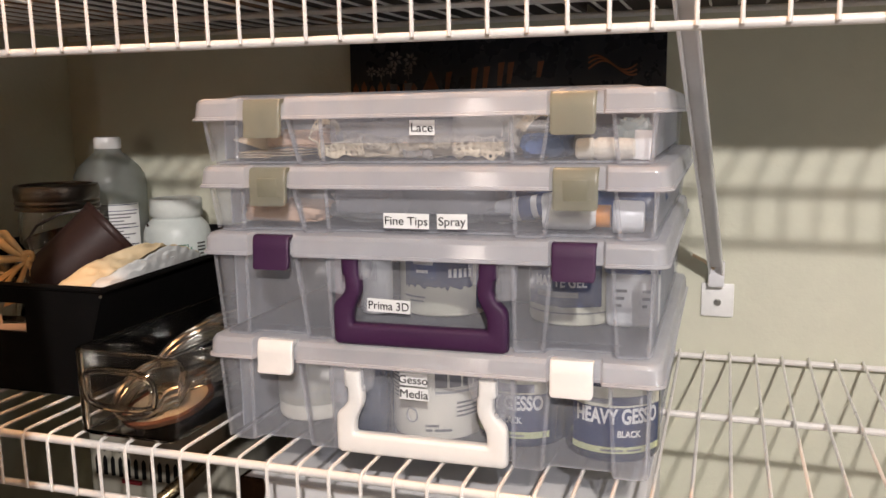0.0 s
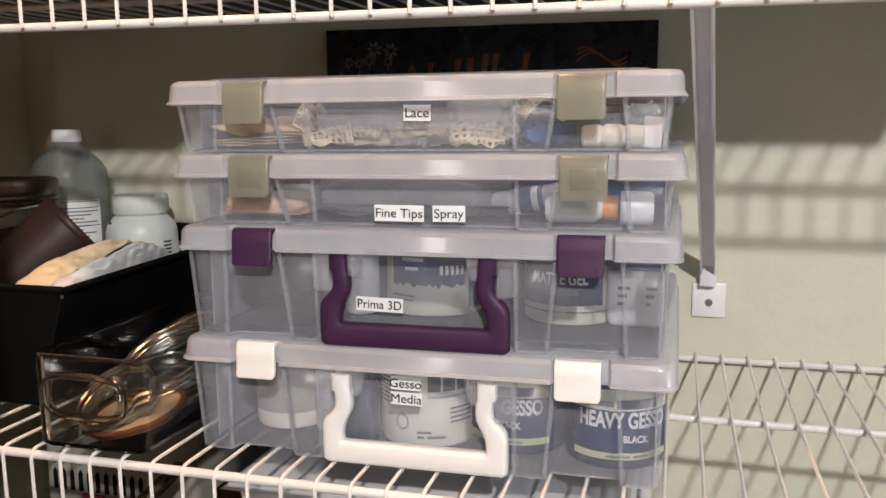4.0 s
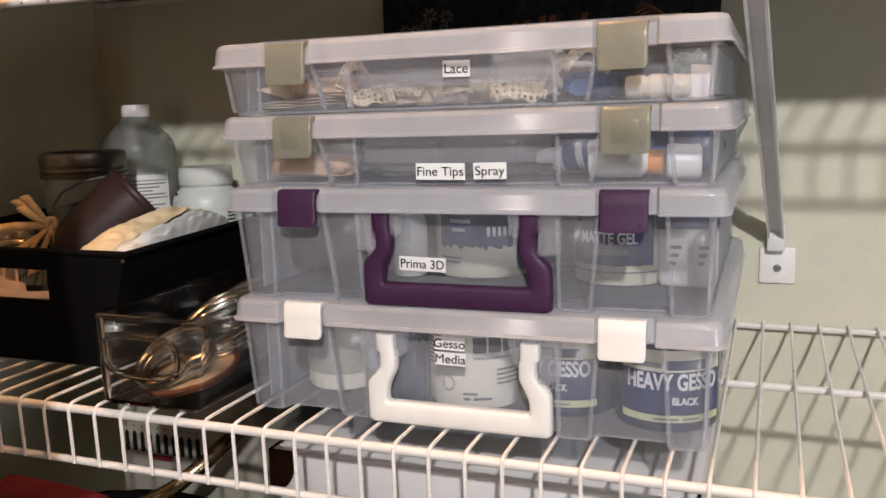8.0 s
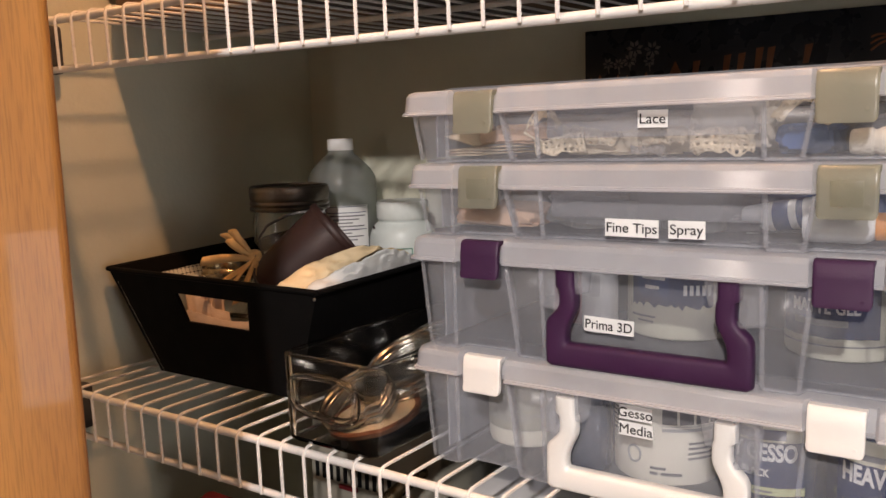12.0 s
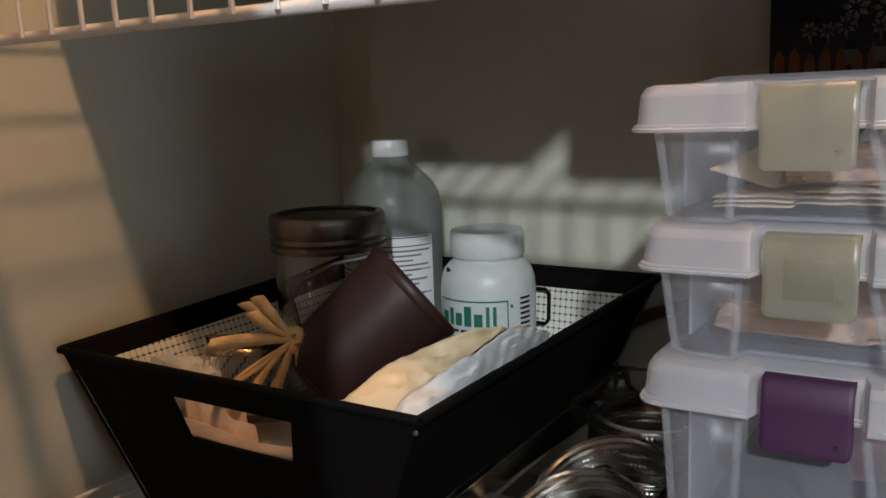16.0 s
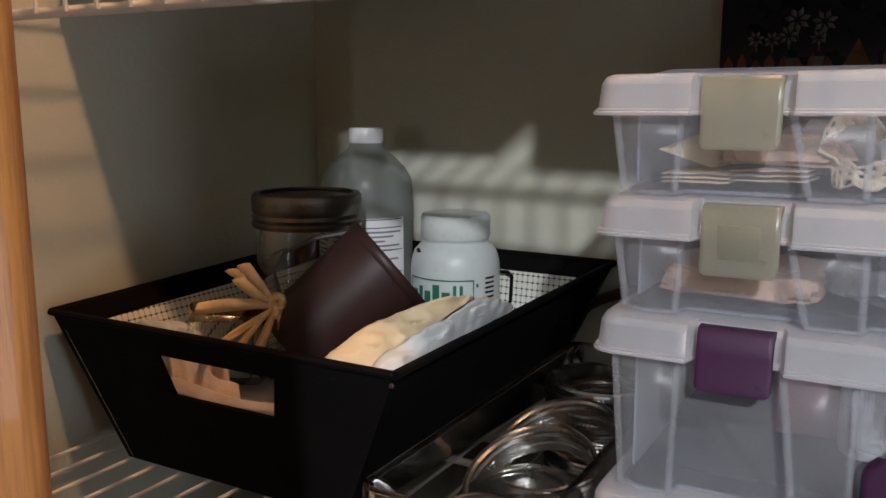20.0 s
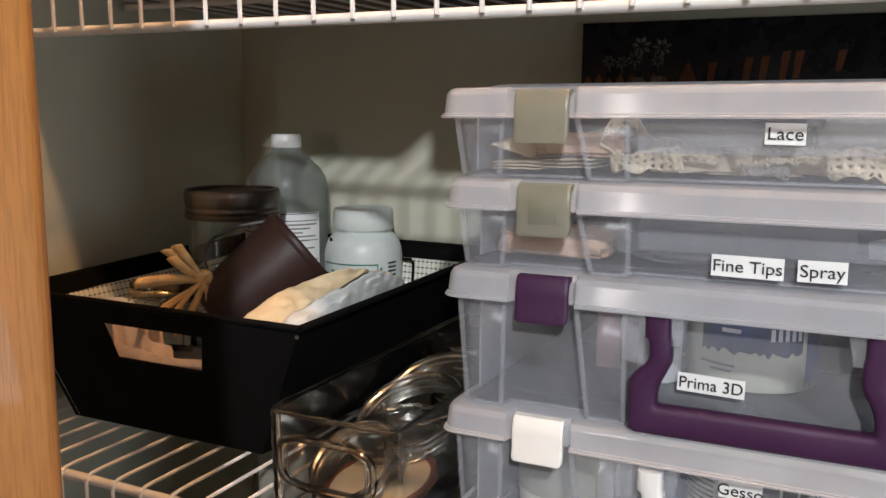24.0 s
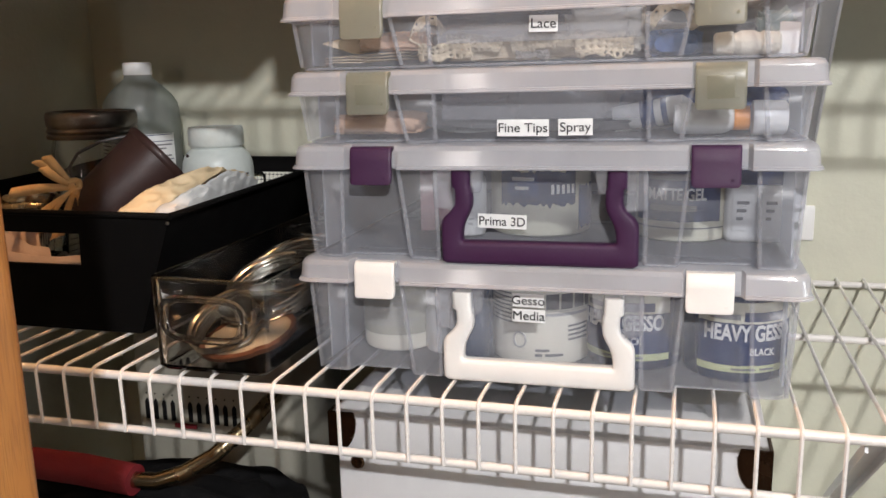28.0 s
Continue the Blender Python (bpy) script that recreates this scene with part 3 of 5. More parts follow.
def storage_box(label, base, height, latch_m, handle_m=None, shift=0.0, turn=0.0, handle_top=0.019, raised=0.0, wide=1.0):
    box = thing("storage_box", label, "storage box", pose(-0.1885 + shift, 0.026, base, 0, -0.45, turn) @ Matrix.Diagonal((wide, 1, 1, 1)), "stacked craft boxes")
    lid_h = 0.0155
    rim = height - lid_h
    part("floor_panel", loft([[(x, y, z) for x, y in outline(W / 2 - 0.0135, 0.0150, D - 0.0135, [(0.0, 0.073, 0.008), (0.094, 0.147, 0.008)], 0.008)] for z in (0.0017, 0.0027)]), M["haze"], box, "hazy plastic floor")
    part("back_panel", cuboid(-W / 2 + 0.022, W / 2 - 0.022, D - 0.0150, D - 0.0136, 0.004, rim - 0.002), M["milk"], box, "milky plastic back")
    for sx in (-1, 1):
        xs = sorted((sx * (W / 2 - 0.0128), sx * (W / 2 - 0.0140)))
        part("side_panel", cuboid(xs[0], xs[1], 0.030, D - 0.026, 0.004, rim - 0.002), M["milk"], box, "milky plastic side")
    levels = []
    for z, k in ((0.0, 0.0), (0.004, 0.12), (rim * 0.5, 0.5), (rim, 1.0)):
        col = 0.094 + 0.007 * k
        cuts = [(0.0, 0.073, 0.011), (col, 0.144 + 0.003 * (1 - k), 0.011)]
        inset = 0.0105 - 0.0035 * k + (0.003 if z == 0.0 else 0)
        levels.append([(x, y, z) for x, y in outline(W / 2 - inset, inset, D - inset, cuts, 0.010)])
    thick(part("body", loft(levels, True, False), M["box"], box), 0.0014)
    top = []
    for z, inset, r in ((rim - 0.001, 0.0, 0.010), (rim + 0.0006, 0.0, 0.010), (rim + 0.001, 0.0010, 0.010), (height - 0.0046, 0.00194, 0.010), (height - 0.004, 0.0020, 0.010), (height - 0.001, 0.0036, 0.010), (height, 0.0065, 0.009)):
        top.append([(x, y, z) for x, y in outline(W / 2 - inset, inset, D - inset, [(0.0995, 0.1395, 0.0085)], r)])
    lid = thick(part("lid", loft(top, False, not raised), M["lid"], box), 0.0014)
    if raised:
        rimtop = [[(x, y, z) for x, y in outline(W / 2 - inset, inset, D - inset, [], 0.010)] for z, inset in ((height - 0.0003, 0.0070), (height - 0.0003, 0.0165))]
        thick(part("lid_border", loft(rimtop, False, False), M["pane"], lid), 0.0012)
    if raised:
        steps = [[(x, y, z) for x, y in outline(W / 2 - inset, inset, D - inset, [], 0.012)] for z, inset in ((height + 0.0004, 0.017), (height + raised - 0.001, 0.021), (height + raised, 0.024))]
        thick(part("lid_panel", loft(steps, False, True), M["pane"], lid, "clear raised panel of the lid"), 0.0012)
    else:
        part("lid_ridge", plate([(-0.150, height), (0.150, height), (0.148, height + 0.0014), (-0.148, height + 0.0014)], 0.045, 0.047), M["lid"], lid)
    part("rim_bead", tube([(x, y, rim - 0.001) for x, y in outline(W / 2, 0.0, D, [(0.0995, 0.1395, 0.0085)], 0.010)], 0.0009, 6, closed=True), M["lid"], lid)
    for s in (-1, 1):
        for xb, xt in ((0.073, 0.073), (0.094, 0.101), (0.147, 0.144), (W / 2 - 0.0130, W / 2 - 0.0095)):
            part("rib", tube([(s * xb, 0.0112, 0.003), (s * xt, 0.0072, rim)], 0.0016, 6), M["edge"], box)
    part("foot_bead", tube([(x, y, 0.0016) for x, y in outline(W / 2 - 0.0115, 0.0115, D - 0.0115, [(0.0, 0.073, 0.011), (0.094, 0.147, 0.011)], 0.010)], 0.0010, 6, closed=True), M["edge"], box)
    prof = [(0.0065, -0.0012), (0.0012, -0.0014), (-0.0012, -0.0036), (-0.0024, -0.012), (-0.0026, -0.022), (-0.0038, -0.0262), (-0.0037, -0.0282), (-0.001, -0.0282), (0.0, -0.022), (0.0002, -0.011), (0.0014, -0.0052), (0.0065, -0.0034)]
    drop = 1.0 if handle_m else 1.10
    for x in (-0.1198, 0.1172):
        bm = loft([[(x + s, y + 0.0040 + e, height + drop * max(z, -0.0282 + lift)) for y, z in prof] for s, lift, e in ((-0.0155, 0.0030, 0.0007), (-0.0150, 0.0012, 0.0002), (-0.0135, 0.0, 0.0), (0.0135, 0.0, 0.0), (0.0150, 0.0012, 0.0002), (0.0155, 0.0030, 0.0007))])
        la = part("latch", bm, latch_m, box)
        part("catch_hole", lathe([(0, 0), (0.0011, 0), (0.0011, 0.0006), (0, 0.0006)], 10), latch_m, la, "", pose(x + 0.0105, 0.0010, height - 0.0235, 90))
        if not handle_m and not raised:
            part("press_mark", cuboid(x - 0.0085, x + 0.0085, 0.0013, 0.0024, height - 0.0245, height - 0.0095, 0.0006), latch_m, la)
        part("hinge_lug", cuboid(x - 0.012, x + 0.012, 0.006, 0.016, rim - 0.014, rim - 0.002, 0.001), M["box"], box)
    if not handle_m:
        part("front_plate", cuboid(-0.0690, 0.0690, 0.0158, 0.0170, rim * 0.44, rim - 0.001, 0.0008), M["haze"], box, "hazy moulded plate of the front")
    if handle_m:
        zt = height - handle_top
        pairs = [((0.0600, 0.0010), (0.0468, 0.0010)), ((0.0600, -0.0108), (0.0466, -0.0108)), ((0.0576, -0.0122), (0.0456, -0.0130)), ((0.0572, -0.0200), (0.0453, -0.0215)), ((0.0578, -0.0240), (0.0458, -0.0258)), ((0.0610, -0.0282), (0.0478, -0.0302)), ((0.0655, -0.0324), (0.0503, -0.0352)), ((0.0674, -0.0360), (0.0520, -0.0400)), ((0.0677, -0.0440), (0.0526, -0.0450)), ((0.0678, -0.0545), (0.0526, -0.0480)), ((0.0676, -0.0642), (0.0520, -0.0492)), ((0.0645, -0.0662), (0.0505, -0.0494)), ((0.0500, -0.0664), (0.0480, -0.0494)), ((0.0300, -0.0664), (0.0300, -0.0494)), ((0.0, -0.0664), (0.0, -0.0494))]
        way = [((-ox, oz), (-ix, iz)) for (ox, oz), (ix, iz) in pairs] + pairs[-2::-1]
        part("carry_handle", rounded_bar([((ox * 1.02, oz + zt), (ix * 1.02, iz + zt)) for (ox, oz), (ix, iz) in way], 0.0090, 0.0120), handle_m, box)
        for s in (-1, 1):
            clip = [(0.0592, 0.004), (0.0735, 0.004), (0.0745, -0.004), (0.0740, -0.0255), (0.0605, -0.0275), (0.0592, -0.0235), (0.0622, -0.0215), (0.0622, -0.0125), (0.0605, -0.0115)]
            part("hinge_clip", plate([(s * x, z + zt) for x, z in clip], 0.0050, 0.0180, 0.0012), M["edge"], box)
            clip = [(0.0385, 0.004), (0.0475, 0.004), (0.0470, -0.0150), (0.0420, -0.0152), (0.0405, -0.006)]
            part("hinge_clip", plate([(s * x, z + zt) for x, z in clip], 0.0050, 0.0180, 0.0012), M["edge"], box)
    return box


def sticker(box, text, x0, x1, z0, z1, size, y, tilt=0.0, wide=1.06):
    """A printed label, in world x and z, on the front of a box."""
    m = box.matrix_basis.inverted() @ pose((x0 + x1) / 2, y, (z0 + z1) / 2, 0, tilt)
    w, h = (x1 - x0) / 2, (z1 - z0) / 2
    s = part("label", cuboid(-w, w, -0.0004, 0.0004, -h, h), M["label"], box, f"white label reading {text}", m)
    lettering(text, size * 1.04, M["ink"], s, pose(0, -0.0004, -0.0002), wide=wide)
    return s


box_gesso = storage_box("frosted plastic craft box with white latches and handle, full of jars", 1.2520, 0.0905, M["ivory"], M["ivory"], -0.0020, handle_top=0.023, wide=1.005)
box_prima = storage_box("frosted plastic craft box with purple latches and handle, holding jars", 1.3425, 0.0850, M["purple"], M["purple"], -0.0015, 0.3, wide=1.005)
box_tips = storage_box("slim frosted plastic craft box with sage green latches, half full", 1.4275, 0.0530, M["sage"], None, -0.0018, 0.0, wide=1.011)
box_lace = storage_box("slim frosted plastic craft box with sage green latches, full of lace", 1.4805, 0.0525, M["sage"], None, -0.0041, 0.4, raised=0.0022, wide=1.011)
sticker(box_lace, "Lace", -0.1975, -0.178, 1.5025, 1.5135, 0.0088, 0.0405, 0.6)
sticker(box_tips, "Fine Tips", -0.2205, -0.184, 1.4322, 1.4438, 0.0088, 0.0425)
sticker(box_tips, "Spray", -0.1775, -0.154, 1.4328, 1.4442, 0.0088, 0.0425, -0.8)
sticker(box_prima, "Prima 3D", -0.2345, -0.199, 1.3668, 1.3770, 0.0088, 0.0395, 1.0, 0.97)
sticker(box_gesso, "Gesso", -0.2095, -0.1868, 1.3092, 1.3188, 0.0088, 0.0408, 0.5)
sticker(box_gesso, "Media", -0.2098, -0.1860, 1.2977, 1.3073, 0.0090, 0.0412, 0.5)

# ---- what the boxes hold ----


def jar(name, label, x, y, z, r, h, body_m, lid_m=None, lid_h=0.014, category="jar", group="", turn=0.0):
    """A straight plastic jar with a round shoulder and a ribbed screw lid."""
    j = thing(name, label, category, pose(x, y, z, 0, 0, turn), group)
    part("body", lathe([(0, 0), (r - 0.004, 0), (r - 0.001, 0.0015), (r, 0.005), (r, h - 0.010), (r - 0.002, h - 0.005), (r - 0.005, h - 0.002), (0, h - 0.002)]), body_m, j)
    if lid_m:
        seg = 64
        rim = [((r - 0.001 + (0.0006 if i % 2 else 0)) * math.cos(2 * math.pi * i / seg), (r - 0.001 + (0.0006 if i % 2 else 0)) * math.sin(2 * math.pi * i / seg)) for i in range(seg)]
        lid = [[(a * k, b * k, zz) for a, b in rim] for zz, k in ((h - 0.002, 0.97), (h, 1.0), (h + lid_h - 0.002, 1.0), (h + lid_h, 0.95))]
        part("lid", loft(lid), lid_m, j)
    return j


def gesso_jar(x, y, z, turn):
    r, h = 0.0372, 0.066
    j = jar("gesso_jar", "navy-labelled jar of black heavy gesso inside the box", x, y, z, r, h, M["blackpaint"], M["whitejar"], 0.012, "paint jar", "gesso jars", turn)
    part("band", wrap(r, -60, 60, 0.0085, 0.0140, 0.0003, 30), M["yellowgreen"], j, "pale yellow label edge")
    part("upper_band", wrap(r, -60, 60, 0.0440, 0.0600, 0.0003, 30), M["cream"], j, "cream upper label")
    la = part("label", wrap(r, -58, 58, 0.0135, 0.0450, 0.0006, 24, worn=0.0006), M["navy"], j, "navy blue label")
    lettering("HEAVY GESSO", 0.0160, M["print_white"], la, pose(0, 0, 0.0372), bend=r + 0.0006, wide=0.66, bold=0.0005)
    lettering("BLACK", 0.0072, M["print_white"], la, pose(0.004, 0, 0.0240, 0, 0, 6), bend=r + 0.0006, wide=0.8, bold=0.0002)
    part("brand_bar", wrap(r, -8, 40, 0.0462, 0.0530, 0.0006, 12), M["navy"], j)
    part("top_print", print_bars(r, [(-44, -12, 0.0475, 0.004)]), M["print_grey"], j)
    part("foot_print", print_bars(r, [(-20, 6, 0.0102, 0.0016), (10, 28, 0.0102, 0.0016)]), M["print_grey"], j)
    return j


FLOOR4, FLOOR3, FLOOR2, FLOOR1 = 1.2548, 1.3453, 1.4303, 1.4833
gesso_jar(-0.0520, 0.098, FLOOR4, 14)
gesso_jar(-0.1262, 0.108, FLOOR4, -14)

g = jar("media_jar", "white jar of artist medium with grey print, in the bottom box", -0.1985, 0.104, FLOOR4, 0.0385, 0.0705, M["warmjar"], M["warmjar"], 0.0015, "paint jar")
for i in range(4):
    part("brand_shape", wrap(0.0385, 14 + 17 * i, 28.5 + 17 * i, 0.0455, 0.0575, 0.0012, 4), M["print_dark"], g, "grey block in place of a brand")
part("rule", print_bars(0.0385, [(10, 80, 0.0438, 0.0005), (14, 70, 0.0402, 0.0024)]), M["print_soft"], g)
part("small_print", print_bars(0.0385, [(-70, -26, 0.056 - 0.0032 * i, 0.0012) for i in range(8)] + [(40, 70, 0.031 - 0.0036 * i, 0.0016) for i in range(4)]), M["print_grey"], g)
part("volume_print", print_bars(0.0385, [(2, 18, 0.0125, 0.002), (2, 10, 0.0085, 0.0022), (13, 34, 0.0085, 0.0022)]), M["print_grey"], g)
ring = [((0.0385 + 0.0007) * math.sin(radians(-16) + 0.005 * math.cos(t) / 0.0385), -(0.0385 + 0.0007) * math.cos(radians(-16) + 0.005 * math.cos(t) / 0.0385), 0.021 + 0.0058 * math.sin(t)) for t in (i * 2 * math.pi / 24 for i in range(24))]
part("emblem", tube(ring, 0.0008, 5, closed=True), M["print_soft"], g, "grey ring emblem")

w = jar("white_jar", "cream plastic jar with a grey-green printed label, in the bottom box", -0.3180, 0.106, FLOOR4, 0.0300, 0.060, M["warmjar"], M["whitejar"], 0.010, "jar")
la = part("label", wrap(0.0300, -80, 80, 0.0145, 0.056, 0.0005, 24), M["pebble"], w, "pale grey-green label")
part("small_print", print_bars(0.0303, [(-40, 50 - 13 * (i % 3), 0.048 - 0.0036 * i, 0.0011) for i in range(8)]), M["print_soft"], la)
w = jar("white_jar", "small white plastic jar beside the box's side column", -0.2760, 0.094, FLOOR4, 0.0155, 0.042, M["whitejar"], M["whitejar"], 0.008, "jar")
w = jar("paint_jar", "small dark blue paint jar behind the white handle", -0.2495, 0.078, FLOOR4, 0.0175, 0.052, M["blackpaint"], M["blackpaint"], 0.010, "paint jar")
w = jar("paint_jar", "dark blue paint jar deep in the bottom box", -0.2620, 0.150, FLOOR4, 0.030, 0.058, M["navy"], M["blackpaint"], 0.012, "paint jar")

b = jar("glue_jar", "cream jar with a large blue label in the purple box", -0.2080, 0.158, FLOOR3, 0.0415, 0.058, M["cream"], M["blue"], 0.010, "jar")
la = part("label", wrap(0.0415, -40, 50, 0.0235, 0.0560, 0.0005, 26, worn=0.0045), M["navy"], b, "dark blue picture label with ragged edges")
part("label_patch", wrap(0.0415, -30, 6, 0.0310, 0.0520, 0.0008, 16, worn=0.004), M["blue"], la, "blue picture patch")
part("label_print", print_bars(0.0415, [(-24, 2, 0.0455, 0.0030), (-20, -4, 0.0385, 0.0026)] + [(20 + 6 * i, 23.5 + 6 * i, 0.0350, 0.0075) for i in range(5)]), M["print_white"], la)
part("swoosh", wrap(0.0415, 55, 100, 0.004, 0.042, 0.0005, 24, worn=0.004), M["blue"], b)
part("small_print", print_bars(0.0415, [(-40, -8, 0.0165, 0.0016), (-30, -10, 0.0130, 0.0014)]), M["print_grey"], b)

mj = jar("matte_gel_jar", "clear jar with a navy label, beside the purple handle", -0.0930, 0.150, FLOOR3, 0.0365, 0.060, M["cream"], M["blackpaint"], 0.010, "paint jar")
la = part("label", wrap(0.0365, -66, 48, 0.016, 0.056, 0.0005, 24, worn=0.0008), M["navy"], mj, "navy blue label")
lettering("MATTE GEL", 0.0125, M["print_white"], la, pose(0, 0, 0.037, 0, 0, -8), bend=0.0372, wide=0.7, bold=0.0003)
part("label_print", print_bars(0.0365, [(-40, 16, 0.0245, 0.0045), (-46, 10, 0.0480, 0.0050)]), M["print_grey"], la)
part("base_line", print_bars(0.0365, [(-80, 60, 0.011, 0.001)]), M["print_grey"], mj)

tub = thing("plastic_tub", "white plastic tub with label windows and a blue lid", "tub", pose(-0.0335, 0.152, FLOOR3, 0, 0, 3))
part("body", cuboid(-0.0300, 0.0125, -0.030, 0.030, 0.0, 0.046, 0.006, 3), M["whitejar"], tub)
for x0, x1 in ((-0.0250, -0.0090), (-0.0040, 0.0110)):
    wn = part("window_label", cuboid(x0, x1, -0.0312, -0.0300, 0.010, 0.038, 0.0004), M["label"], tub)
    bars = bmesh.new()
    for i in range(3):
        loft([[(x0 + 0.003, -0.0316, 0.030 - 0.006 * i), (x1 - 0.004 - 0.002 * i, -0.0316, 0.030 - 0.006 * i)], [(x0 + 0.003, -0.0316, 0.0325 - 0.006 * i), (x1 - 0.004 - 0.002 * i, -0.0316, 0.0325 - 0.006 * i)]], False, False, False, bars)
    part("print_lines", bars, M["print_grey"], wn)
part("lid", cuboid(-0.0315, 0.0135, -0.0315, 0.0315, 0.0440, 0.0600, 0.004, 2), M["blue"], tub, "blue lid")

pk = part("card_box", cuboid(-0.018, 0.016, -0.016, 0.016, 0.0, 0.052, 0.001), M["rose"], m=pose(-0.2920, 0.152, FLOOR3, 0, 0, 12))
tagged(pk, "rose pink card box leaning in the purple box", "box")
wj = jar("white_jar", "white jar with a barcode label behind the purple handle", -0.2615, 0.124, FLOOR3, 0.0140, 0.054, M["whitejar"], M["whitejar"], 0.010, "jar")
part("barcode", print_bars(0.0140, [(-10 + 6 * i, -7 + 6 * i, 0.030, 0.016) for i in range(6)] + [(10, 28, 0.014, 0.002), (10, 24, 0.010, 0.002)]), M["print_soft"], wj)
liner = part("blue_sheet", cuboid(-0.150, 0.150, 0.0, 0.16, 0.0, 0.0012), M["sheet"], m=pose(-0.19, 0.19, FLOOR3 + 0.0005))
tagged(liner, "grey sheet lying on the purple box's floor", "sheet")


def pillow(name, label, category, material, m, size, rough=0.12, seed=0, res=20, flat=0.5):
    """A soft, crumpled lump: a rounded form pushed about by noise."""
    bm = bmesh.new()
    bmesh.ops.create_uvsphere(bm, u_segments=res * 2, v_segments=res, radius=1.0)
    for v in bm.verts:
        p = v.co.copy()
        k = 1 + rough * noise.noise(p * 2.3 + Vector((seed * 7.1, 0, 0))) + rough * 0.6 * noise.noise(p * 6.0 + Vector((0, seed * 3.3, 0)))
        q = Vector([math.copysign(abs(c) ** flat, c) for c in p])
        v.co = (q.x * k * size[0], q.y * k * size[1], max(q.z * k * size[2], -size[2] * 0.92))
    ob = part(name, bm, material, m=m)
    return tagged(ob, label, category)


def lace_strip(name, label, points, width, group="lace trims", rows=4, cell=0.0030, holes=0.5, material=None):
    """A length of cotton lace: a crumpled strip with round holes of uneven size and a scalloped edge."""
    pts = [Vector(p) for p in points]
    length = sum((b - a).length for a, b in zip(pts, pts[1:]))
    n = max(6, int(length / cell))
    rnd = random.Random(int(length * 1e5) + rows)
    up = Vector((0, -0.25, 1)).normalized()
    bm = bmesh.new()
    grid = []
    for i in range(n + 1):
        u = i / n
        p = along(pts, u)
        ahead = (along(pts, min(u + 0.05, 1.0)) - along(pts, max(u - 0.05, 0.0))).normalized()
        side = (up - ahead * up.dot(ahead)).normalized()
        col = []
        for j in range(rows + 1):
            q = p + side * (width * j / rows) + ahead * rnd.uniform(-0.25, 0.25) * cell
            fold = Vector((0, 0.0052 * noise.noise(q * 95), 0.0024 * noise.noise(q * 120 + Vector((4, 0, 0)))))
            if j in (0, rows):
                fold += side * (0.10 * width * math.sin(i * 2.1) * (1 if j else -1))
            col.append(q + fold)
        grid.append(col)
    for i in range(n):
        for j in range(rows):
            sq = [grid[i][j], grid[i + 1][j], grid[i + 1][j + 1], grid[i][j + 1]]
            c = sum(sq, Vector()) / 4
            outer = [sq[0], (sq[0] + sq[1]) / 2, sq[1], (sq[1] + sq[2]) / 2, sq[2], (sq[2] + sq[3]) / 2, sq[3], (sq[3] + sq[0]) / 2]
            k = rnd.uniform(0.30, 0.66) if rnd.random() < holes else 0.02
            inner = [c + (p - c) * k * (0.72 if m % 2 == 0 else 1.0) for m, p in enumerate(outer)]
            loft([outer, inner], False, False, True, bm)
    bmesh.ops.remove_doubles(bm, verts=bm.verts, dist=1e-5)
    ob = part(name, bm, material or M["lace"])
    thick(ob, 0.0011, 0.0)
    return tagged(ob, label, "lace", group)


# top box: lace, thread, folded paper
z = FLOOR1
lace_strip("lace_trim", "cream cotton lace looped up in the top box", [(-0.2800, 0.060, z + 0.002), (-0.2835, 0.058, z + 0.014), (-0.2800, 0.058, z + 0.025), (-0.2715, 0.059, z + 0.028), (-0.2660, 0.060, z + 0.020)], 0.006, rows=2, cell=0.0032)
lace_strip("lace_trim", "cream cotton lace heaped in the top box", [(-0.280, 0.058, z + 0.003), (-0.268, 0.055, z + 0.001), (-0.255, 0.058, z + 0.003), (-0.240, 0.055, z + 0.005)], 0.012, rows=3, cell=0.0042, holes=0.7)
lace_strip("lace_trim", "cream cotton lace heaped in the top box", [(-0.262, 0.066, z + 0.010), (-0.245, 0.062, z + 0.009), (-0.222, 0.064, z + 0.005)], 0.011, rows=3, cell=0.0036)
lace_strip("lace_trim", "wide cream scalloped lace along the top box", [(-0.213, 0.060, z + 0.006), (-0.192, 0.056, z + 0.008), (-0.170, 0.060, z + 0.009), (-0.142, 0.062, z + 0.007)], 0.011, rows=4, cell=0.0026, holes=0.25)
lace_strip("lace_trim", "cream scalloped lace folded at the top box's front", [(-0.166, 0.055, z + 0.001), (-0.154, 0.052, z + 0.003), (-0.142, 0.053, z + 0.002), (-0.130, 0.056, z + 0.001)], 0.016, rows=4, cell=0.0040, holes=0.7)
lace_strip("lace_trim", "narrow greige lace lying on the top box's floor", [(-0.210, 0.060, z + 0.001), (-0.200, 0.058, z + 0.002), (-0.186, 0.060, z + 0.001)], 0.006, rows=2, cell=0.0028, holes=0.4, material=M["greige"])
lace_strip("lace_trim", "pale lace loops behind the top box's column", [(-0.117, 0.066, z + 0.020), (-0.108, 0.064, z + 0.031), (-0.098, 0.068, z + 0.030), (-0.092, 0.070, z + 0.018)], 0.007, rows=2, cell=0.0034)
pillow("lace_roll", "cream lace roll lying flat in the top box", "lace", M["lace"], pose(-0.215, 0.078, FLOOR1 + 0.008), (0.042, 0.010, 0.0075), 0.35, 2)
pillow("lace_roll", "pale lace bundle in the top box", "lace", M["thread"], pose(-0.150, 0.090, FLOOR1 + 0.020), (0.028, 0.018, 0.016), 0.3, 3)
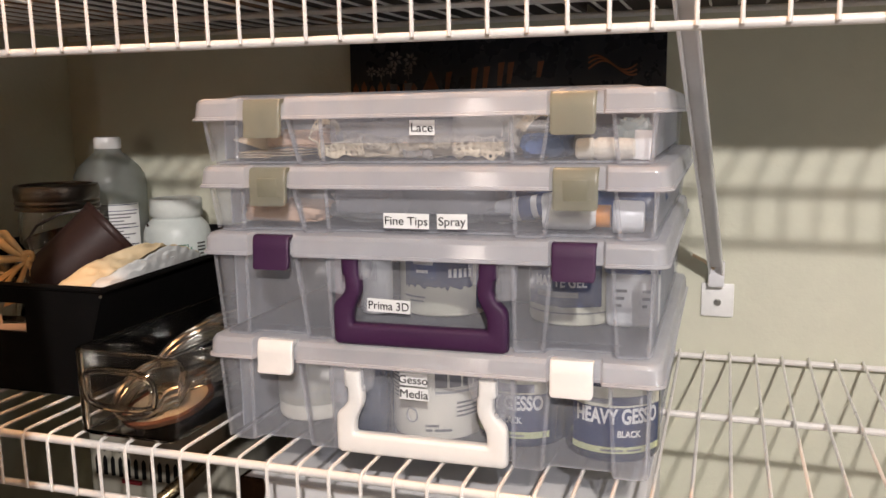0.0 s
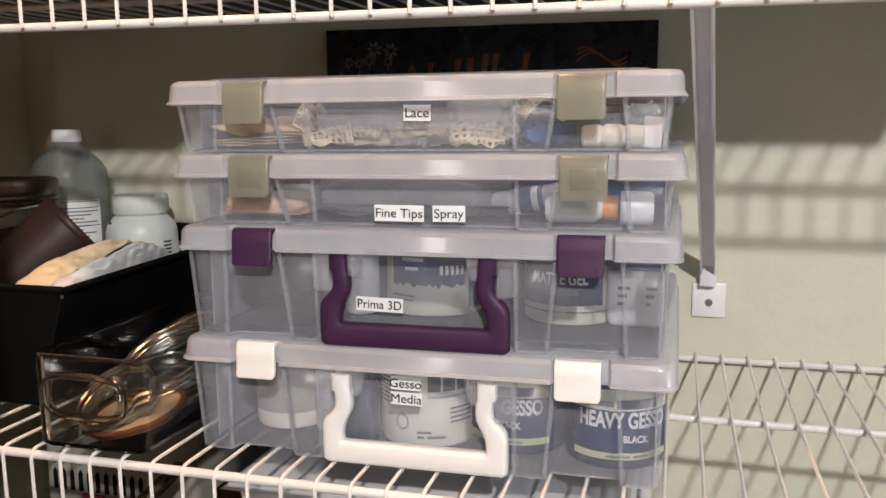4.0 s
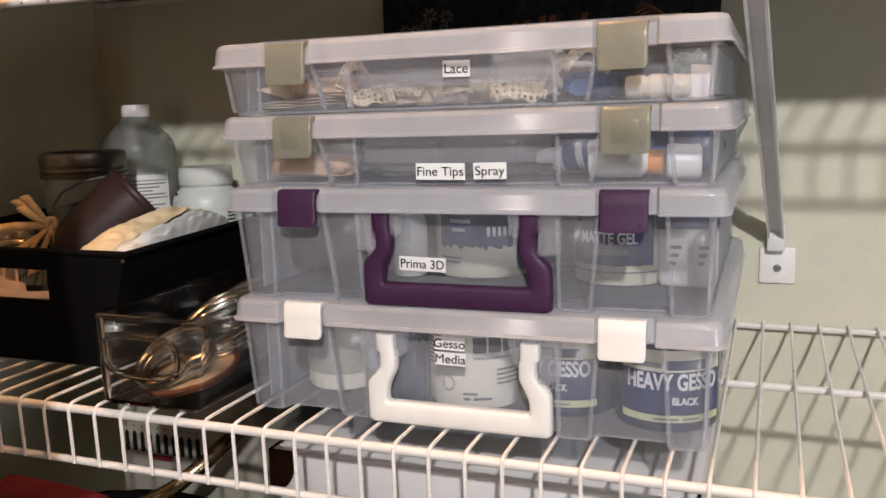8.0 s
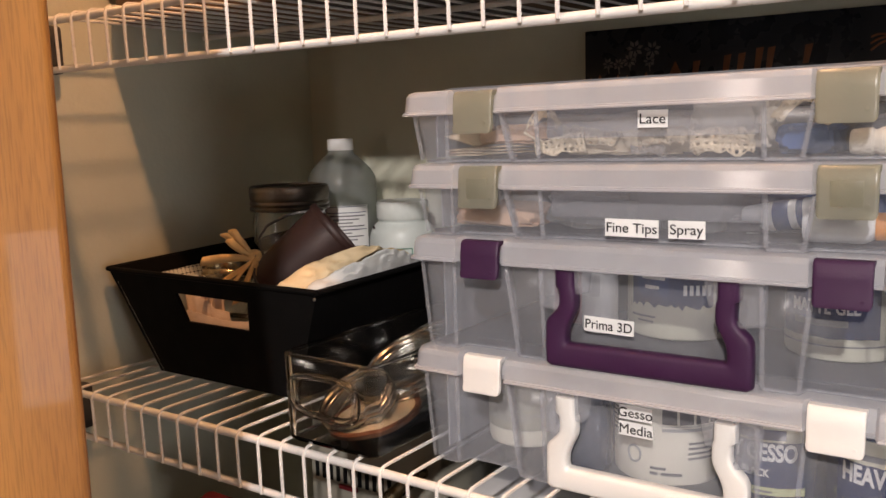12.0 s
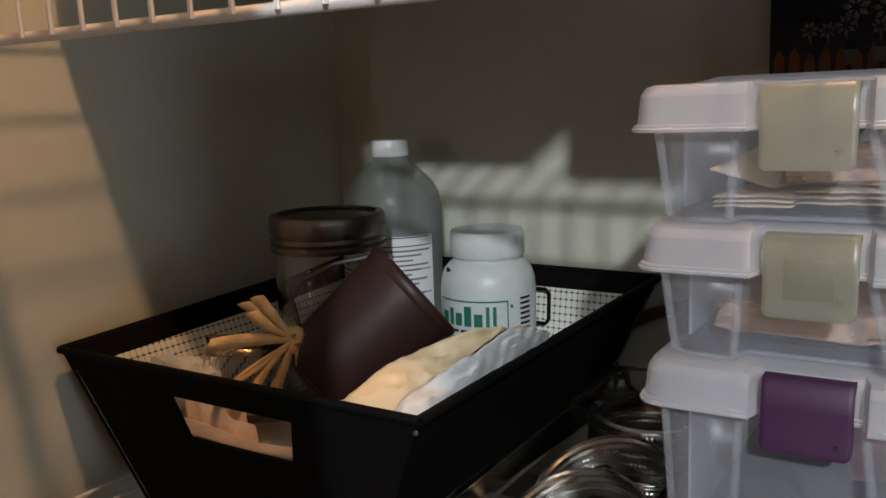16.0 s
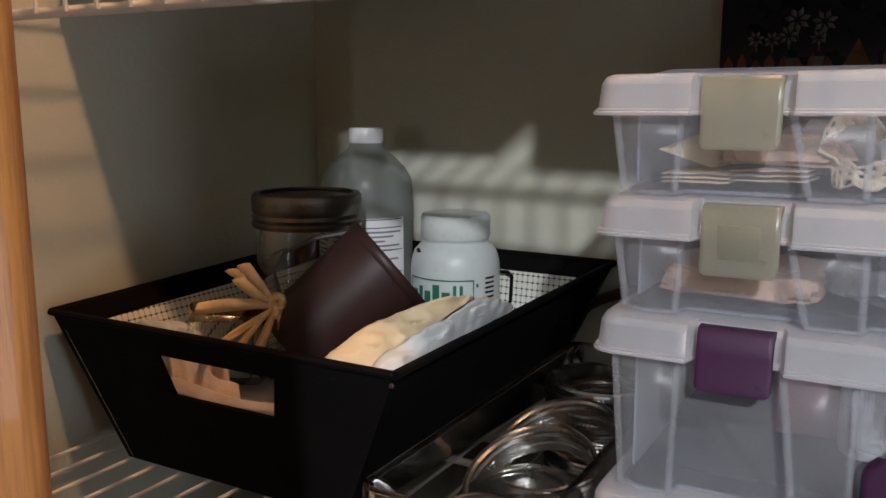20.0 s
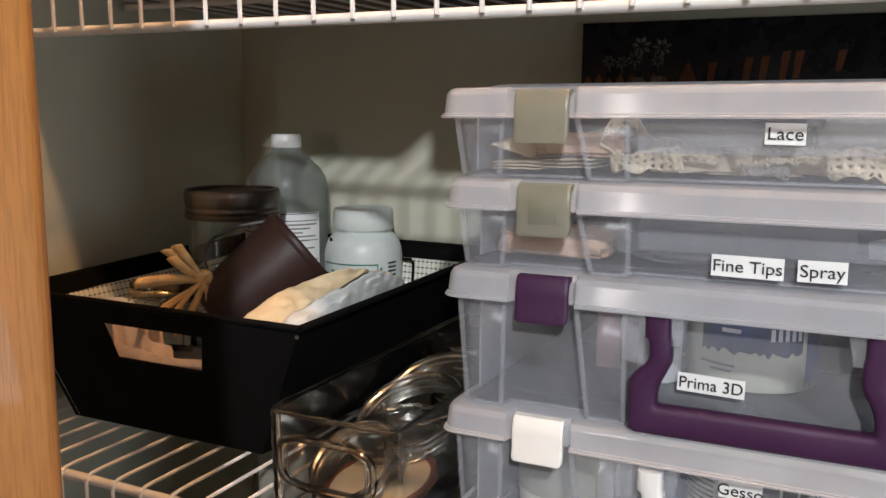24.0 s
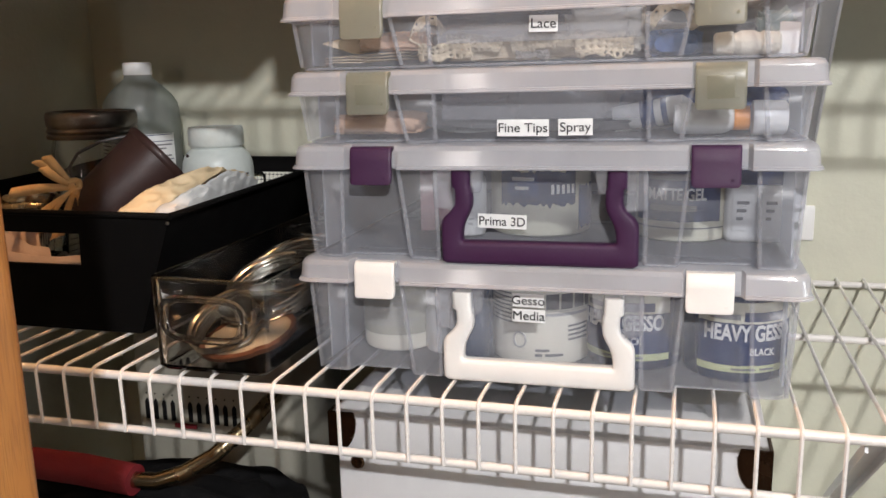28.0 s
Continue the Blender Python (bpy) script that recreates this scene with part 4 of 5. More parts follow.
pillow("fabric_bundle", "greige tulle folded along the top box", "fabric", M["greige"], pose(-0.200, 0.125, FLOOR1 + 0.015), (0.105, 0.04, 0.014), 0.2, 4)
pillow("fabric_bundle", "dark blue fabric folded in the top box", "fabric", M["denim"], pose(-0.102, 0.085, FLOOR1 + 0.010), (0.017, 0.020, 0.0095), 0.2, 5)
pillow("fabric_bundle", "grey ribbon bundle beside the thread", "fabric", M["slate"], pose(-0.075, 0.110, FLOOR1 + 0.012), (0.030, 0.020, 0.011), 0.2, 6)


def spool(x, y, z, length, r, turn, label):
    s = thing("thread_hank", label, "thread", pose(x, y, z, 0, 90, turn), "thread hanks")
    prof = [(0.0, -length / 2)]
    n = 26
    for i in range(n + 1):
        u = i / n
        waist = 1.0 - 0.16 * (abs(math.sin(u * math.pi * 3)) < 0.3)
        prof.append((r * waist * (0.85 + 0.15 * math.sin(math.pi * u)) + (0.0003 if i % 2 else 0), -length / 2 + length * u))
    prof.append((0.0, length / 2))
    part("winding", lathe(prof, 20), M["thread"], s)


spool(-0.056, 0.062, FLOOR1 + 0.0085, 0.042, 0.0082, 4, "hank of ivory thread in the top box")
spool(-0.044, 0.080, FLOOR1 + 0.0075, 0.036, 0.0070, -8, "hank of ivory thread behind another one")
tag = part("thread_card", cuboid(-0.0065, 0.0065, -0.0006, 0.0006, 0, 0.021, 0.0003), M["label"], m=pose(-0.0310, 0.060, FLOOR1 + 0.001, -12, 4, -6))
tagged(tag, "white thread card with a pink mark", "card")
pillow("tulle_ball", "pale teal tulle tuft in the top box's corner", "tulle", M["teal"], pose(-0.0375, 0.084, FLOOR1 + 0.0160), (0.0105, 0.013, 0.0125), 0.5, 7)


def paper(name, label, category, material, corners, group="", curl=0.004):
    """A sheet between four corners, slightly curled."""
    a, b, c, d = (Vector(p) for p in corners)
    bm, n = bmesh.new(), 8
    rows = []
    for i in range(n + 1):
        row = []
        for j in range(n + 1):
            u, v = i / n, j / n
            p = a.lerp(b, u).lerp(d.lerp(c, u), v)
            p.z += curl * math.sin(math.pi * u) * math.sin(math.pi * v) + 0.0006 * noise.noise(p * 140)
            row.append(p)
        rows.append(row)
    loft(rows, False, False, False, bm)
    ob = part(name, bm, material)
    thick(ob, 0.0005)
    return tagged(ob, label, category, group)


z = FLOOR1
paper("folded_paper", "folded beige paper in the top box", "paper", M["beige"], [(-0.352, 0.048, z + 0.016), (-0.330, 0.055, z + 0.008), (-0.318, 0.080, z + 0.010), (-0.338, 0.085, z + 0.024)], "folded papers")
for i in range(3):
    paper("folded_paper", "folded beige paper in the top box", "paper", M["beige"], [(-0.350, 0.046, z + 0.002 + 0.0018 * i), (-0.322, 0.050, z + 0.002 + 0.0018 * i), (-0.318, 0.085, z + 0.003 + 0.0018 * i), (-0.346, 0.085, z + 0.003 + 0.0018 * i)], "folded papers", 0.001)
    paper("tag_card", "stack of beige tag cards in the top box", "card", M["beige"], [(-0.322, 0.053, z + 0.003 + 0.0022 * i), (-0.290, 0.050, z + 0.004 + 0.0022 * i), (-0.288, 0.080, z + 0.004 + 0.0022 * i), (-0.320, 0.082, z + 0.003 + 0.0022 * i)], "tag cards", 0.0008)
pillow("felt_pad", "peach felt pad over the cards in the top box", "felt", M["peach"], pose(-0.302, 0.074, z + 0.016), (0.026, 0.020, 0.007), 0.25, 9)

# second box: pads, bags, tubes, a glue bottle
z = FLOOR2
pillow("felt_pad", "peach round pad in the second box", "felt", M["peach"], pose(-0.318, 0.085, z + 0.009), (0.036, 0.030, 0.008), 0.15, 11)
pillow("plastic_bag", "clear crumpled bag of nozzle tips in the second box", "bag", M["bag"], pose(-0.245, 0.095, z + 0.014), (0.036, 0.028, 0.013), 0.25, 12)
pillow("plastic_bag", "milky bag lying across the second box", "bag", M["bag"], pose(-0.186, 0.100, z + 0.019), (0.036, 0.028, 0.018), 0.12, 13)
pillow("fabric_bundle", "dark cloth under the bags of the second box", "fabric", M["slate"], pose(-0.185, 0.130, z + 0.007), (0.090, 0.045, 0.006), 0.15, 14)
pillow("fabric_bundle", "blue cloth folded behind the bottles of the second box", "fabric", M["denim"], pose(-0.080, 0.142, z + 0.0185), (0.060, 0.045, 0.0185), 0.10, 15)


def tube_bottle(label, m, r, parts, category, group=""):
    t = thing("craft_bottle", label, category, m, group)
    for name, prof, mm, lab in parts:
        part(name, lathe(prof, 28), mm, t, lab)
    return t


tube_bottle("white glue bottle with an orange collar, lying down", pose(-0.056, 0.066, z + 0.0125, 0, 90, 3), 0.011, [
    ("body", [(0, -0.045), (0.009, -0.045), (0.0105, -0.042), (0.0105, -0.012), (0.006, -0.004), (0, -0.004)], M["whitejar"], ""),
    ("collar", [(0, -0.006), (0.0082, -0.006), (0.0082, 0.004), (0, 0.004)], M["orange"], "orange collar"),
    ("cap", [(0, 0.006), (0.0115, 0.006), (0.0120, 0.008), (0.0115, 0.026), (0.0100, 0.028), (0, 0.028)], M["plate"], "white cap"),
], "glue bottle")
tube_bottle("white tube with a blue stripe, lying in the second box", pose(-0.114, 0.092, z + 0.0150, 0, 80, -6), 0.009, [
    ("body", [(0, -0.030), (0.009, -0.030), (0.0095, -0.026), (0.0095, 0.020), (0.004, 0.026), (0, 0.026)], M["whitejar"], ""),
    ("stripe", [(0, -0.010), (0.0099, -0.010), (0.0099, 0.000), (0, 0.000)], M["blue"], "blue stripe"),
    ("stripe", [(0, 0.005), (0.0099, 0.005), (0.0099, 0.009), (0, 0.009)], M["blue"], "blue stripe"),
], "paint tube")

# ---- black basket and what stands in it ----
BZ, BF, BB = 1.2522, 1.3655, 1.3790

basket = thing("storage_basket", "black paperboard basket with printed lining and grip holes, full", "basket")
TOP = [Vector((-0.806, 0.061, BF)), Vector((-0.503, 0.063, BF)), Vector((-0.482, 0.388, BB)), Vector((-0.786, 0.388, BB))]
LOW = [Vector((-0.757, 0.083, BZ)), Vector((-0.556, 0.085, BZ)), Vector((-0.536, 0.367, BZ)), Vector((-0.738, 0.367, BZ))]


def basket_side(a, b, c, d, hole, inward):
    """A wall between the lower edge a-b and the upper edge d-c, with a grip hole if hole is given as fractions."""
    def at(u, v):
        return a.lerp(b, u).lerp(d.lerp(c, u), v)
    bm = bmesh.new()
    t = inward * 0.004
    if hole:
        (u0, u1, v0, v1) = hole
        cut = [(u0 + 0.02, v0), (u1, v0), (u1, v1), (u0, v1)]
        out = [(0, 0), (1, 0), (1, 1), (0, 1)]
        rings = []
        for off in (Vector((0, 0, 0)), t):
            rings.append(([at(*p) + off for p in out], [at(*p) + off for p in cut]))
        (o0, h0), (o1, h1) = rings
        loft([o0, h0, h1, o1, o0], False, False, True, bm)
        bmesh.ops.remove_doubles(bm, verts=bm.verts, dist=1e-6)
    else:
        loft([[at(*p) for p in ((0, 0), (1, 0), (1, 1), (0, 1))], [at(*p) + t for p in ((0, 0), (1, 0), (1, 1), (0, 1))]], bm=bm)
    return bm


HOLE = (0.335, 0.705, 0.560, 0.825)
part("front_panel", basket_side(LOW[0], LOW[1], TOP[1], TOP[0], HOLE, Vector((0, 1, 0))), M["black"], basket)
part("back_panel", basket_side(LOW[3], LOW[2], TOP[2], TOP[3], HOLE, Vector((0, -1, 0))), M["black"], basket)
part("side_panel", basket_side(LOW[0], LOW[3], TOP[3], TOP[0], None, Vector((1, 0, 0))), M["black"], basket)
part("side_panel", basket_side(LOW[1], LOW[2], TOP[2], TOP[1], None, Vector((-1, 0, 0))), M["black"], basket)
part("bottom", loft([LOW, [p + Vector((0, 0, 0.004)) for p in LOW]]), M["black"], basket)
for a, b in zip(TOP, TOP[1:] + TOP[:1]):
    part("rim", tube([a + Vector((0, 0, -0.0015)), b + Vector((0, 0, -0.0015))], 0.0028, 8), M["black"], basket)
part("rivet", lathe([(0, 0), (0.0016, 0), (0.0012, 0.0010), (0, 0.0012)], 10), M["screw"], basket, "small bright rivet", Matrix.Translation(TOP[1] + Vector((-0.001, -0.0022, -0.007))) @ pose(0, 0, 0, 90))


def lining_panel(a, b, c, d, n):
    """A sheet of printed paper inside a wall, in its own x and z."""
    ex = (b - a).normalized()
    ez = ((d - a) - ex * (d - a).dot(ex)).normalized()
    ey = ez.cross(ex)
    m = Matrix((ex, ey, ez)).transposed().to_4x4()
    m.translation = a + n
    inv = m.inverted()
    bm = bmesh.new()
    bm.faces.new([bm.verts.new(inv @ (p + n)) for p in (a, b, c, d)])
    ob = part("lining_panel", bm, M["lining"], basket, "white paper with a black grid print", m)
    thick(ob, 0.0004)


K = 0.87
lining_panel(LOW[3], LOW[2], LOW[2].lerp(TOP[2], K), LOW[3].lerp(TOP[3], K), Vector((0, -0.0052, 0)))
lining_panel(LOW[0], LOW[3], LOW[3].lerp(TOP[3], K), LOW[0].lerp(TOP[0], K), Vector((0.0058, 0, 0)))
lining_panel(LOW[1], LOW[2], LOW[2].lerp(TOP[2], K), LOW[1].lerp(TOP[1], K), Vector((-0.0058, 0, 0)))
grip = [(-0.0125, -0.013), (0.0125, -0.013), (0.0145, -0.010), (0.0145, 0.010), (0.0125, 0.013), (-0.0125, 0.013), (-0.0145, 0.010), (-0.0145, -0.010)]
part("grip_edge", tube([(-0.5985 + x * 1.7, 0.3705 + z * 0.10, 1.3475 + z * 1.15) for x, z in grip], 0.0016, 6, closed=True), M["black"], basket, "black edging of the back grip hole")

BASE = BZ + 0.0045
# big glass jar with a two-part metal lid
gj = thing("glass_jar", "empty glass canning jar with a tarnished screw lid", "jar", pose(-0.6990, 0.232, BASE))
R, H = 0.0430, 0.165
part("glass", lathe([(0, 0), (R - 0.006, 0), (R, 0.006), (R, H - 0.018), (R - 0.003, H - 0.006), (R - 0.004, H), (R - 0.0075, H), (R - 0.0065, H - 0.008), (R - 0.0035, H - 0.020), (R - 0.0035, 0.008), (R - 0.008, 0.004), (0, 0.004)], 56), M["glass"], gj)
lidp = [(R - 0.001, H - 0.006), (R + 0.0022, H - 0.006), (R + 0.0030, H - 0.003), (R + 0.0012, H - 0.001), (R + 0.0028, H + 0.002), (R + 0.0012, H + 0.005), (R + 0.0026, H + 0.008), (R + 0.0026, H + 0.019), (R + 0.001, H + 0.0215), (R - 0.004, H + 0.022), (R - 0.004, H + 0.020), (R - 0.001, H + 0.019)]
part("screw_band", lathe(lidp, 72, close=True), M["oldtin"], gj, "tarnished ribbed screw band")
part("lid_disc", lathe([(0, H + 0.0195), (R - 0.010, H + 0.0195), (R - 0.008, H + 0.0185), (R - 0.002, H + 0.0200), (R - 0.002, H + 0.0190), (0, H + 0.0180)], 56), M["oldtin"], gj)
teeth = bmesh.new()
for i in range(120):
    a = 2 * math.pi * i / 120
    p = Vector((math.cos(a), math.sin(a), 0)) * (R + 0.0026)
    q = Vector((-math.sin(a), math.cos(a), 0)) * 0.0007
    loft([[p - q + Vector((0, 0, H + 0.0125)), p + q + Vector((0, 0, H + 0.0125))], [p * 1.008 - q + Vector((0, 0, H + 0.0150)), p * 1.008 + q + Vector((0, 0, H + 0.0150))], [p - q + Vector((0, 0, H + 0.0172)), p + q + Vector((0, 0, H + 0.0172))]], False, False, False, teeth)
part("knurling", teeth, M["oldtin"], gj)

# rubbing alcohol bottle
ab = thing("plastic_bottle", "hazy plastic rubbing alcohol bottle with a white cap", "bottle", pose(-0.7115, 0.338, BASE))
part("body", lathe([(0, 0), (0.040, 0), (0.0435, 0.004), (0.0435, 0.180), (0.0420, 0.190), (0.0360, 0.200), (0.0250, 0.211), (0.0165, 0.218), (0.0150, 0.224), (0, 0.224)], 48), M["bottle"], ab)
part("cap", lathe([(0, 0.2225), (0.0158, 0.2225), (0.0164, 0.2240), (0.0162, 0.2350), (0.0150, 0.2366), (0, 0.2370)], 40), M["plate"], ab, "white screw cap")
la = part("label", wrap(0.0435, -60, 84, 0.060, 0.156, 0.0006, 24), M["label"], ab, "white drug facts label")
part("small_print", print_bars(0.0437, [(-52, -14 - (7 * i) % 13, 0.1425 - 0.0042 * i, 0.0016) for i in range(18)] + [(-8 + (5 * i) % 3, 78 - (11 * i) % 31, 0.1425 - 0.0042 * i, 0.0016) for i in range(18)]), M["print_grey"], la)
lettering("Drug Facts", 0.0052, M["navy"], la, pose(0, 0, 0.1505, 0, 0, -38), bend=0.0441, bold=0.0001)
part("rule_lines", print_bars(0.0437, [(-54, 80, 0.1470 - 0.021 * i, 0.0008) for i in range(5)] + [(-54, 80, 0.1545, 0.0008)]), M["navy"], la)

# etching cream jar
ec = thing("etching_jar", "white plastic jar of etching cream with green print", "jar", pose(-0.6105, 0.330, BASE))
part("body", lathe([(0, 0), (0.036, 0), (0.0397, 0.004), (0.0400, 0.115), (0.0392, 0.123), (0.0365, 0.131), (0.0315, 0.1365), (0.0285, 0.139), (0.0285, 0.145), (0, 0.145)], 52), M["etchjar"], ec)
seg = 72
rim = [((0.0345 + (0.0005 if i % 2 else 0)) * math.cos(2 * math.pi * i / seg), (0.0345 + (0.0005 if i % 2 else 0)) * math.sin(2 * math.pi * i / seg)) for i in range(seg)]
part("cap", loft([[(a * k, b * k, zz) for a, b in rim] for zz, k in ((0.142, 0.87), (0.143, 0.89), (0.160, 0.885), (0.1632, 0.85))] ), M["drycap"], ec, "white screw cap with dried drips")
part("label_frame", print_bars(0.0400, [(-40, 52, 0.1095, 0.0011), (-40, 52, 0.0795, 0.0011), (-40, -38.6, 0.0795, 0.031), (50.6, 52, 0.0795, 0.031)]), M["print_green"], ec, "green frame")
for row in [(-34, -24, 0.0895, 0.0105), (-21, -15, 0.0895, 0.0140), (-12, -3, 0.0895, 0.0105), (0, 9, 0.0895, 0.0165), (12, 22, 0.0895, 0.0105), (26, 30, 0.0895, 0.0165), (34, 38, 0.0895, 0.0165), (55, 58, 0.104, 0.003)]:
    part("brand_shape", print_bars(0.0400, [row]), M["print_green"], ec, "green block in place of a brand")
part("green_band", print_bars(0.0400, [(-40, 52, 0.0715, 0.0055)]), M["print_green"], ec)
part("tag_line", print_bars(0.0400, [(-30, -8, 0.0840, 0.0022), (-5, 14, 0.0840, 0.0022), (17, 42, 0.0840, 0.0022)]), M["ink"], ec)
part("side_print", print_bars(0.0400, [(68, 84, 0.110 - 0.0042 * i, 0.0018) for i in range(12)]), M["ink"], ec)
part("drip", lathe([(0, 0), (0.0035, 0), (0.002, 0.0006), (0, 0.0008)], 10), M["brown"], ec, "dried brown drip", pose(-0.020, -0.0300, 0.1315, 100, 0, -25))

# brown cup lying on its side
axis = Vector((0.56, 0.54, 0.63)).normalized()
cup_m = Matrix.Translation((-0.651, 0.149, 1.336)) @ axis.to_track_quat("Z", "Y").to_matrix().to_4x4()
cup = thing("leather_cup", "dark brown leather-like cup lying in the basket", "cup", cup_m)
part("body", lathe([(0, 0), (0.029, 0), (0.0325, 0.002), (0.0345, 0.010), (0.0400, 0.0925), (0.0378, 0.0925), (0.0310, 0.006), (0, 0.005)], 64), M["brown"], cup)
part("rolled_rim", lathe([(0.0376, 0.0905), (0.0402, 0.0905), (0.0413, 0.0925), (0.0414, 0.0965), (0.0402, 0.0985), (0.0384, 0.0978), (0.0374, 0.0950)], 64, close=True), M["brown"], cup, "rolled brown rim")
part("base_seam", lathe([(0.0322, 0.0040), (0.0338, 0.0046), (0.0342, 0.0062), (0.0330, 0.0068)], 64, close=True), M["brown"], cup)

# low glass jar with a brassy lid, and its wire bail
lj = thing("glass_jar", "low glass jar with a worn dark lid", "jar", pose(-0.7020, 0.132, 1.3045, -16, -8))
part("glass", lathe([(0, 0), (0.026, 0), (0.030, 0.005), (0.030, 0.046), (0.027, 0.052), (0.024, 0.052), (0.026, 0.046), (0.026, 0.006), (0, 0.004)], 44), M["glass"], lj)
part("lid", lathe([(0.027, 0.046), (0.0310, 0.046), (0.0313, 0.049), (0.0300, 0.051), (0.0310, 0.055), (0.0306, 0.060), (0.029, 0.0615), (0, 0.0605), (0, 0.058), (0.027, 0.057)], 52), M["brass"], lj, "worn brassy lid")
bail = part("wire_bail", tube([(-0.660, 0.150, 1.372), (-0.672, 0.156, 1.392), (-0.668, 0.165, 1.405), (-0.648, 0.176, 1.416), (-0.628, 0.190, 1.420), (-0.615, 0.200, 1.418)], 0.0016, 6), M["blackbracket"])
tagged(bail, "black wire bail standing up between the jars", "wire handle")
pillow("cloth_pad", "crumpled white cloth under the jars in the basket", "cloth", M["tissue"], pose(-0.690, 0.135, BASE + 0.0215), (0.055, 0.040, 0.0235), 0.2, 21)
pillow("cloth_pad", "crumpled pale cloth at the basket's front", "cloth", M["tissue"], pose(-0.730, 0.103, 1.332), (0.030, 0.013, 0.021), 0.3, 24)

# folded paper seen through the grip hole
for i, (x0, x1, z0, z1, y0, mm, waves) in enumerate(((-0.716, -0.650, 1.346, 1.326, 0.086, "muslin", 15), (-0.716, -0.585, 1.3225, 1.3235, 0.0790, "muslin", 3), (-0.700, -0.668, 1.352, 1.340, 0.094, "muslin", 11))):
    lo, hi = [], []
    for k in range(41):
        u = k / 40
        x = x0 + (x1 - x0) * u
        y = y0 + 0.0022 * math.sin(u * waves + i * 2) * (1 - 0.4 * u)
        lo.append((x, y + 0.012, BASE + 0.001))
        hi.append((x + 0.004, y, z0 + (z1 - z0) * u + 0.002 * math.sin(u * 7 + i)))
    ob = part("tissue_paper", loft([lo, hi], False, False, False), M[mm])
    thick(ob, 0.0006)
    tagged(ob, "cream folded paper behind the basket's grip hole", "paper", "papers in the basket")

# raffia bow
bow = thing("raffia_bow", "straw-coloured raffia bow tied at the basket's front", "bow", pose(-0.6330, 0.1130, 1.3790))
rnd = random.Random(5)
ends = [(0.88 * u, 0.46 * u - 0.006, v) for u, v in ((-0.027, 0.026), (-0.018, 0.030), (-0.022, 0.020), (-0.052, -0.002), (-0.050, -0.036), (-0.045, -0.032), (-0.020, -0.046), (-0.030, -0.040), (0.006, -0.012), (-0.014, -0.044))]
for e in ends:
    p1 = Vector(e)
    bend = Vector((rnd.uniform(-0.002, 0.002), rnd.uniform(-0.003, 0.001), rnd.uniform(-0.001, 0.003)))
    wdir = Vector((0.3, 0.1, 0.9)) if abs(e[2]) < 0.02 else Vector((0.9, 0.2, 0.2))
    lo, hi = [], []
    for k in range(9):
        u = k / 8
        p = p1 * u + bend * math.sin(math.pi * u)
        wd = 0.0016 + 0.0034 * math.sin(math.pi * min(u * 0.62 + 0.02, 1))
        twist = Matrix.Rotation(u * rnd.uniform(0.1, 0.4), 3, p1.normalized())
        d = twist @ wdir.normalized() * wd
        lo.append(p - d)
        hi.append(p + d)
    s = part("strand", loft([lo, [(Vector(a) + Vector(b)) / 2 + Vector((0, -0.0012, 0.0006)) for a, b in zip(lo, hi)], hi], False, False, False), M["raffia"], bow)
    thick(s, 0.0007)
part("knot", tube([(0.004 * math.cos(t), 0.003 * math.sin(t * 2), 0.0065 * math.sin(t)) for t in (i * 2 * math.pi / 14 for i in range(14))], 0.0030, 8, closed=True), M["raffia"], bow)

# pleated paper packet standing up out of the basket's corner
def pleated(edge, foot, u0, u1, pleats, depth, seed, bulge, n=60, m=12):
    rows = []
    for i in range(n + 1):
        u = u0 + (u1 - u0) * i / n
        a, b = along(edge, u), along(foot, u)
        row = []
        for j in range(m + 1):
            v = j / m
            p = a.lerp(b, v)
            out = Vector((0.45, -0.55, 0.70))
            tri = abs((u * pleats + 0.35 * v) % 1.0 - 0.5) * 2 - 0.5
            q = p * 70 + Vector((seed, 0, 0))
            crease = 1 - 2 * abs(noise.noise(Vector((q.x * 0.8, q.y * 0.8, q.z * 1.6))))
            p += out * (bulge * math.sin(math.pi * v) + depth * tri * max(0.0, u - 0.3) + 0.0040 * (crease - 0.5))
            row.append(p)
        rows.append(row)
    return loft(rows, False, False, False)


CREST = [(-0.557, 0.068, 1.3650), (-0.543, 0.090, 1.3800), (-0.522, 0.112, 1.3905), (-0.504, 0.128, 1.3970), (-0.497, 0.150, 1.3935), (-0.4955, 0.178, 1.3870), (-0.4955, 0.206, 1.3760)]
FOOT = [(-0.515, 0.0690, 1.3580), (-0.5085, 0.0720, 1.3580), (-0.5075, 0.0900, 1.3585), (-0.5060, 0.1200, 1.3600), (-0.5040, 0.1500, 1.3610), (-0.5020, 0.1780, 1.3620), (-0.5000, 0.2040, 1.3630)]
RIDGE = [tuple(Vector(c).lerp(Vector(f), k)) for c, f, k in zip(CREST, FOOT, (0.75, 0.56, 0.46, 0.34, 0.04, 0.04, 0.04))]
TAIL = [(x - 0.026, y + 0.022, z - 0.034) for x, y, z in CREST]
pk = thing("paper_packet", "cream paper packet with a pleated white side, standing in the basket", "packet")
thick(part("paper_sleeve", pleated(CREST, RIDGE, 0.0, 0.66, 5, 0.0, 2.0, 0.0006), M["packet"], pk, "cream paper"), 0.0005)
thick(part("pleated_side", pleated(RIDGE, FOOT, 0.0, 1.0, 13, 0.0048, 7.0, 0.0020), M["tissue"], pk, "crinkled white paper"), 0.0005)
thick(part("back_side", pleated(CREST, TAIL, 0.0, 1.0, 9, 0.0, 4.0, 0.0), M["packet"], pk, "cream paper"), 0.0005)
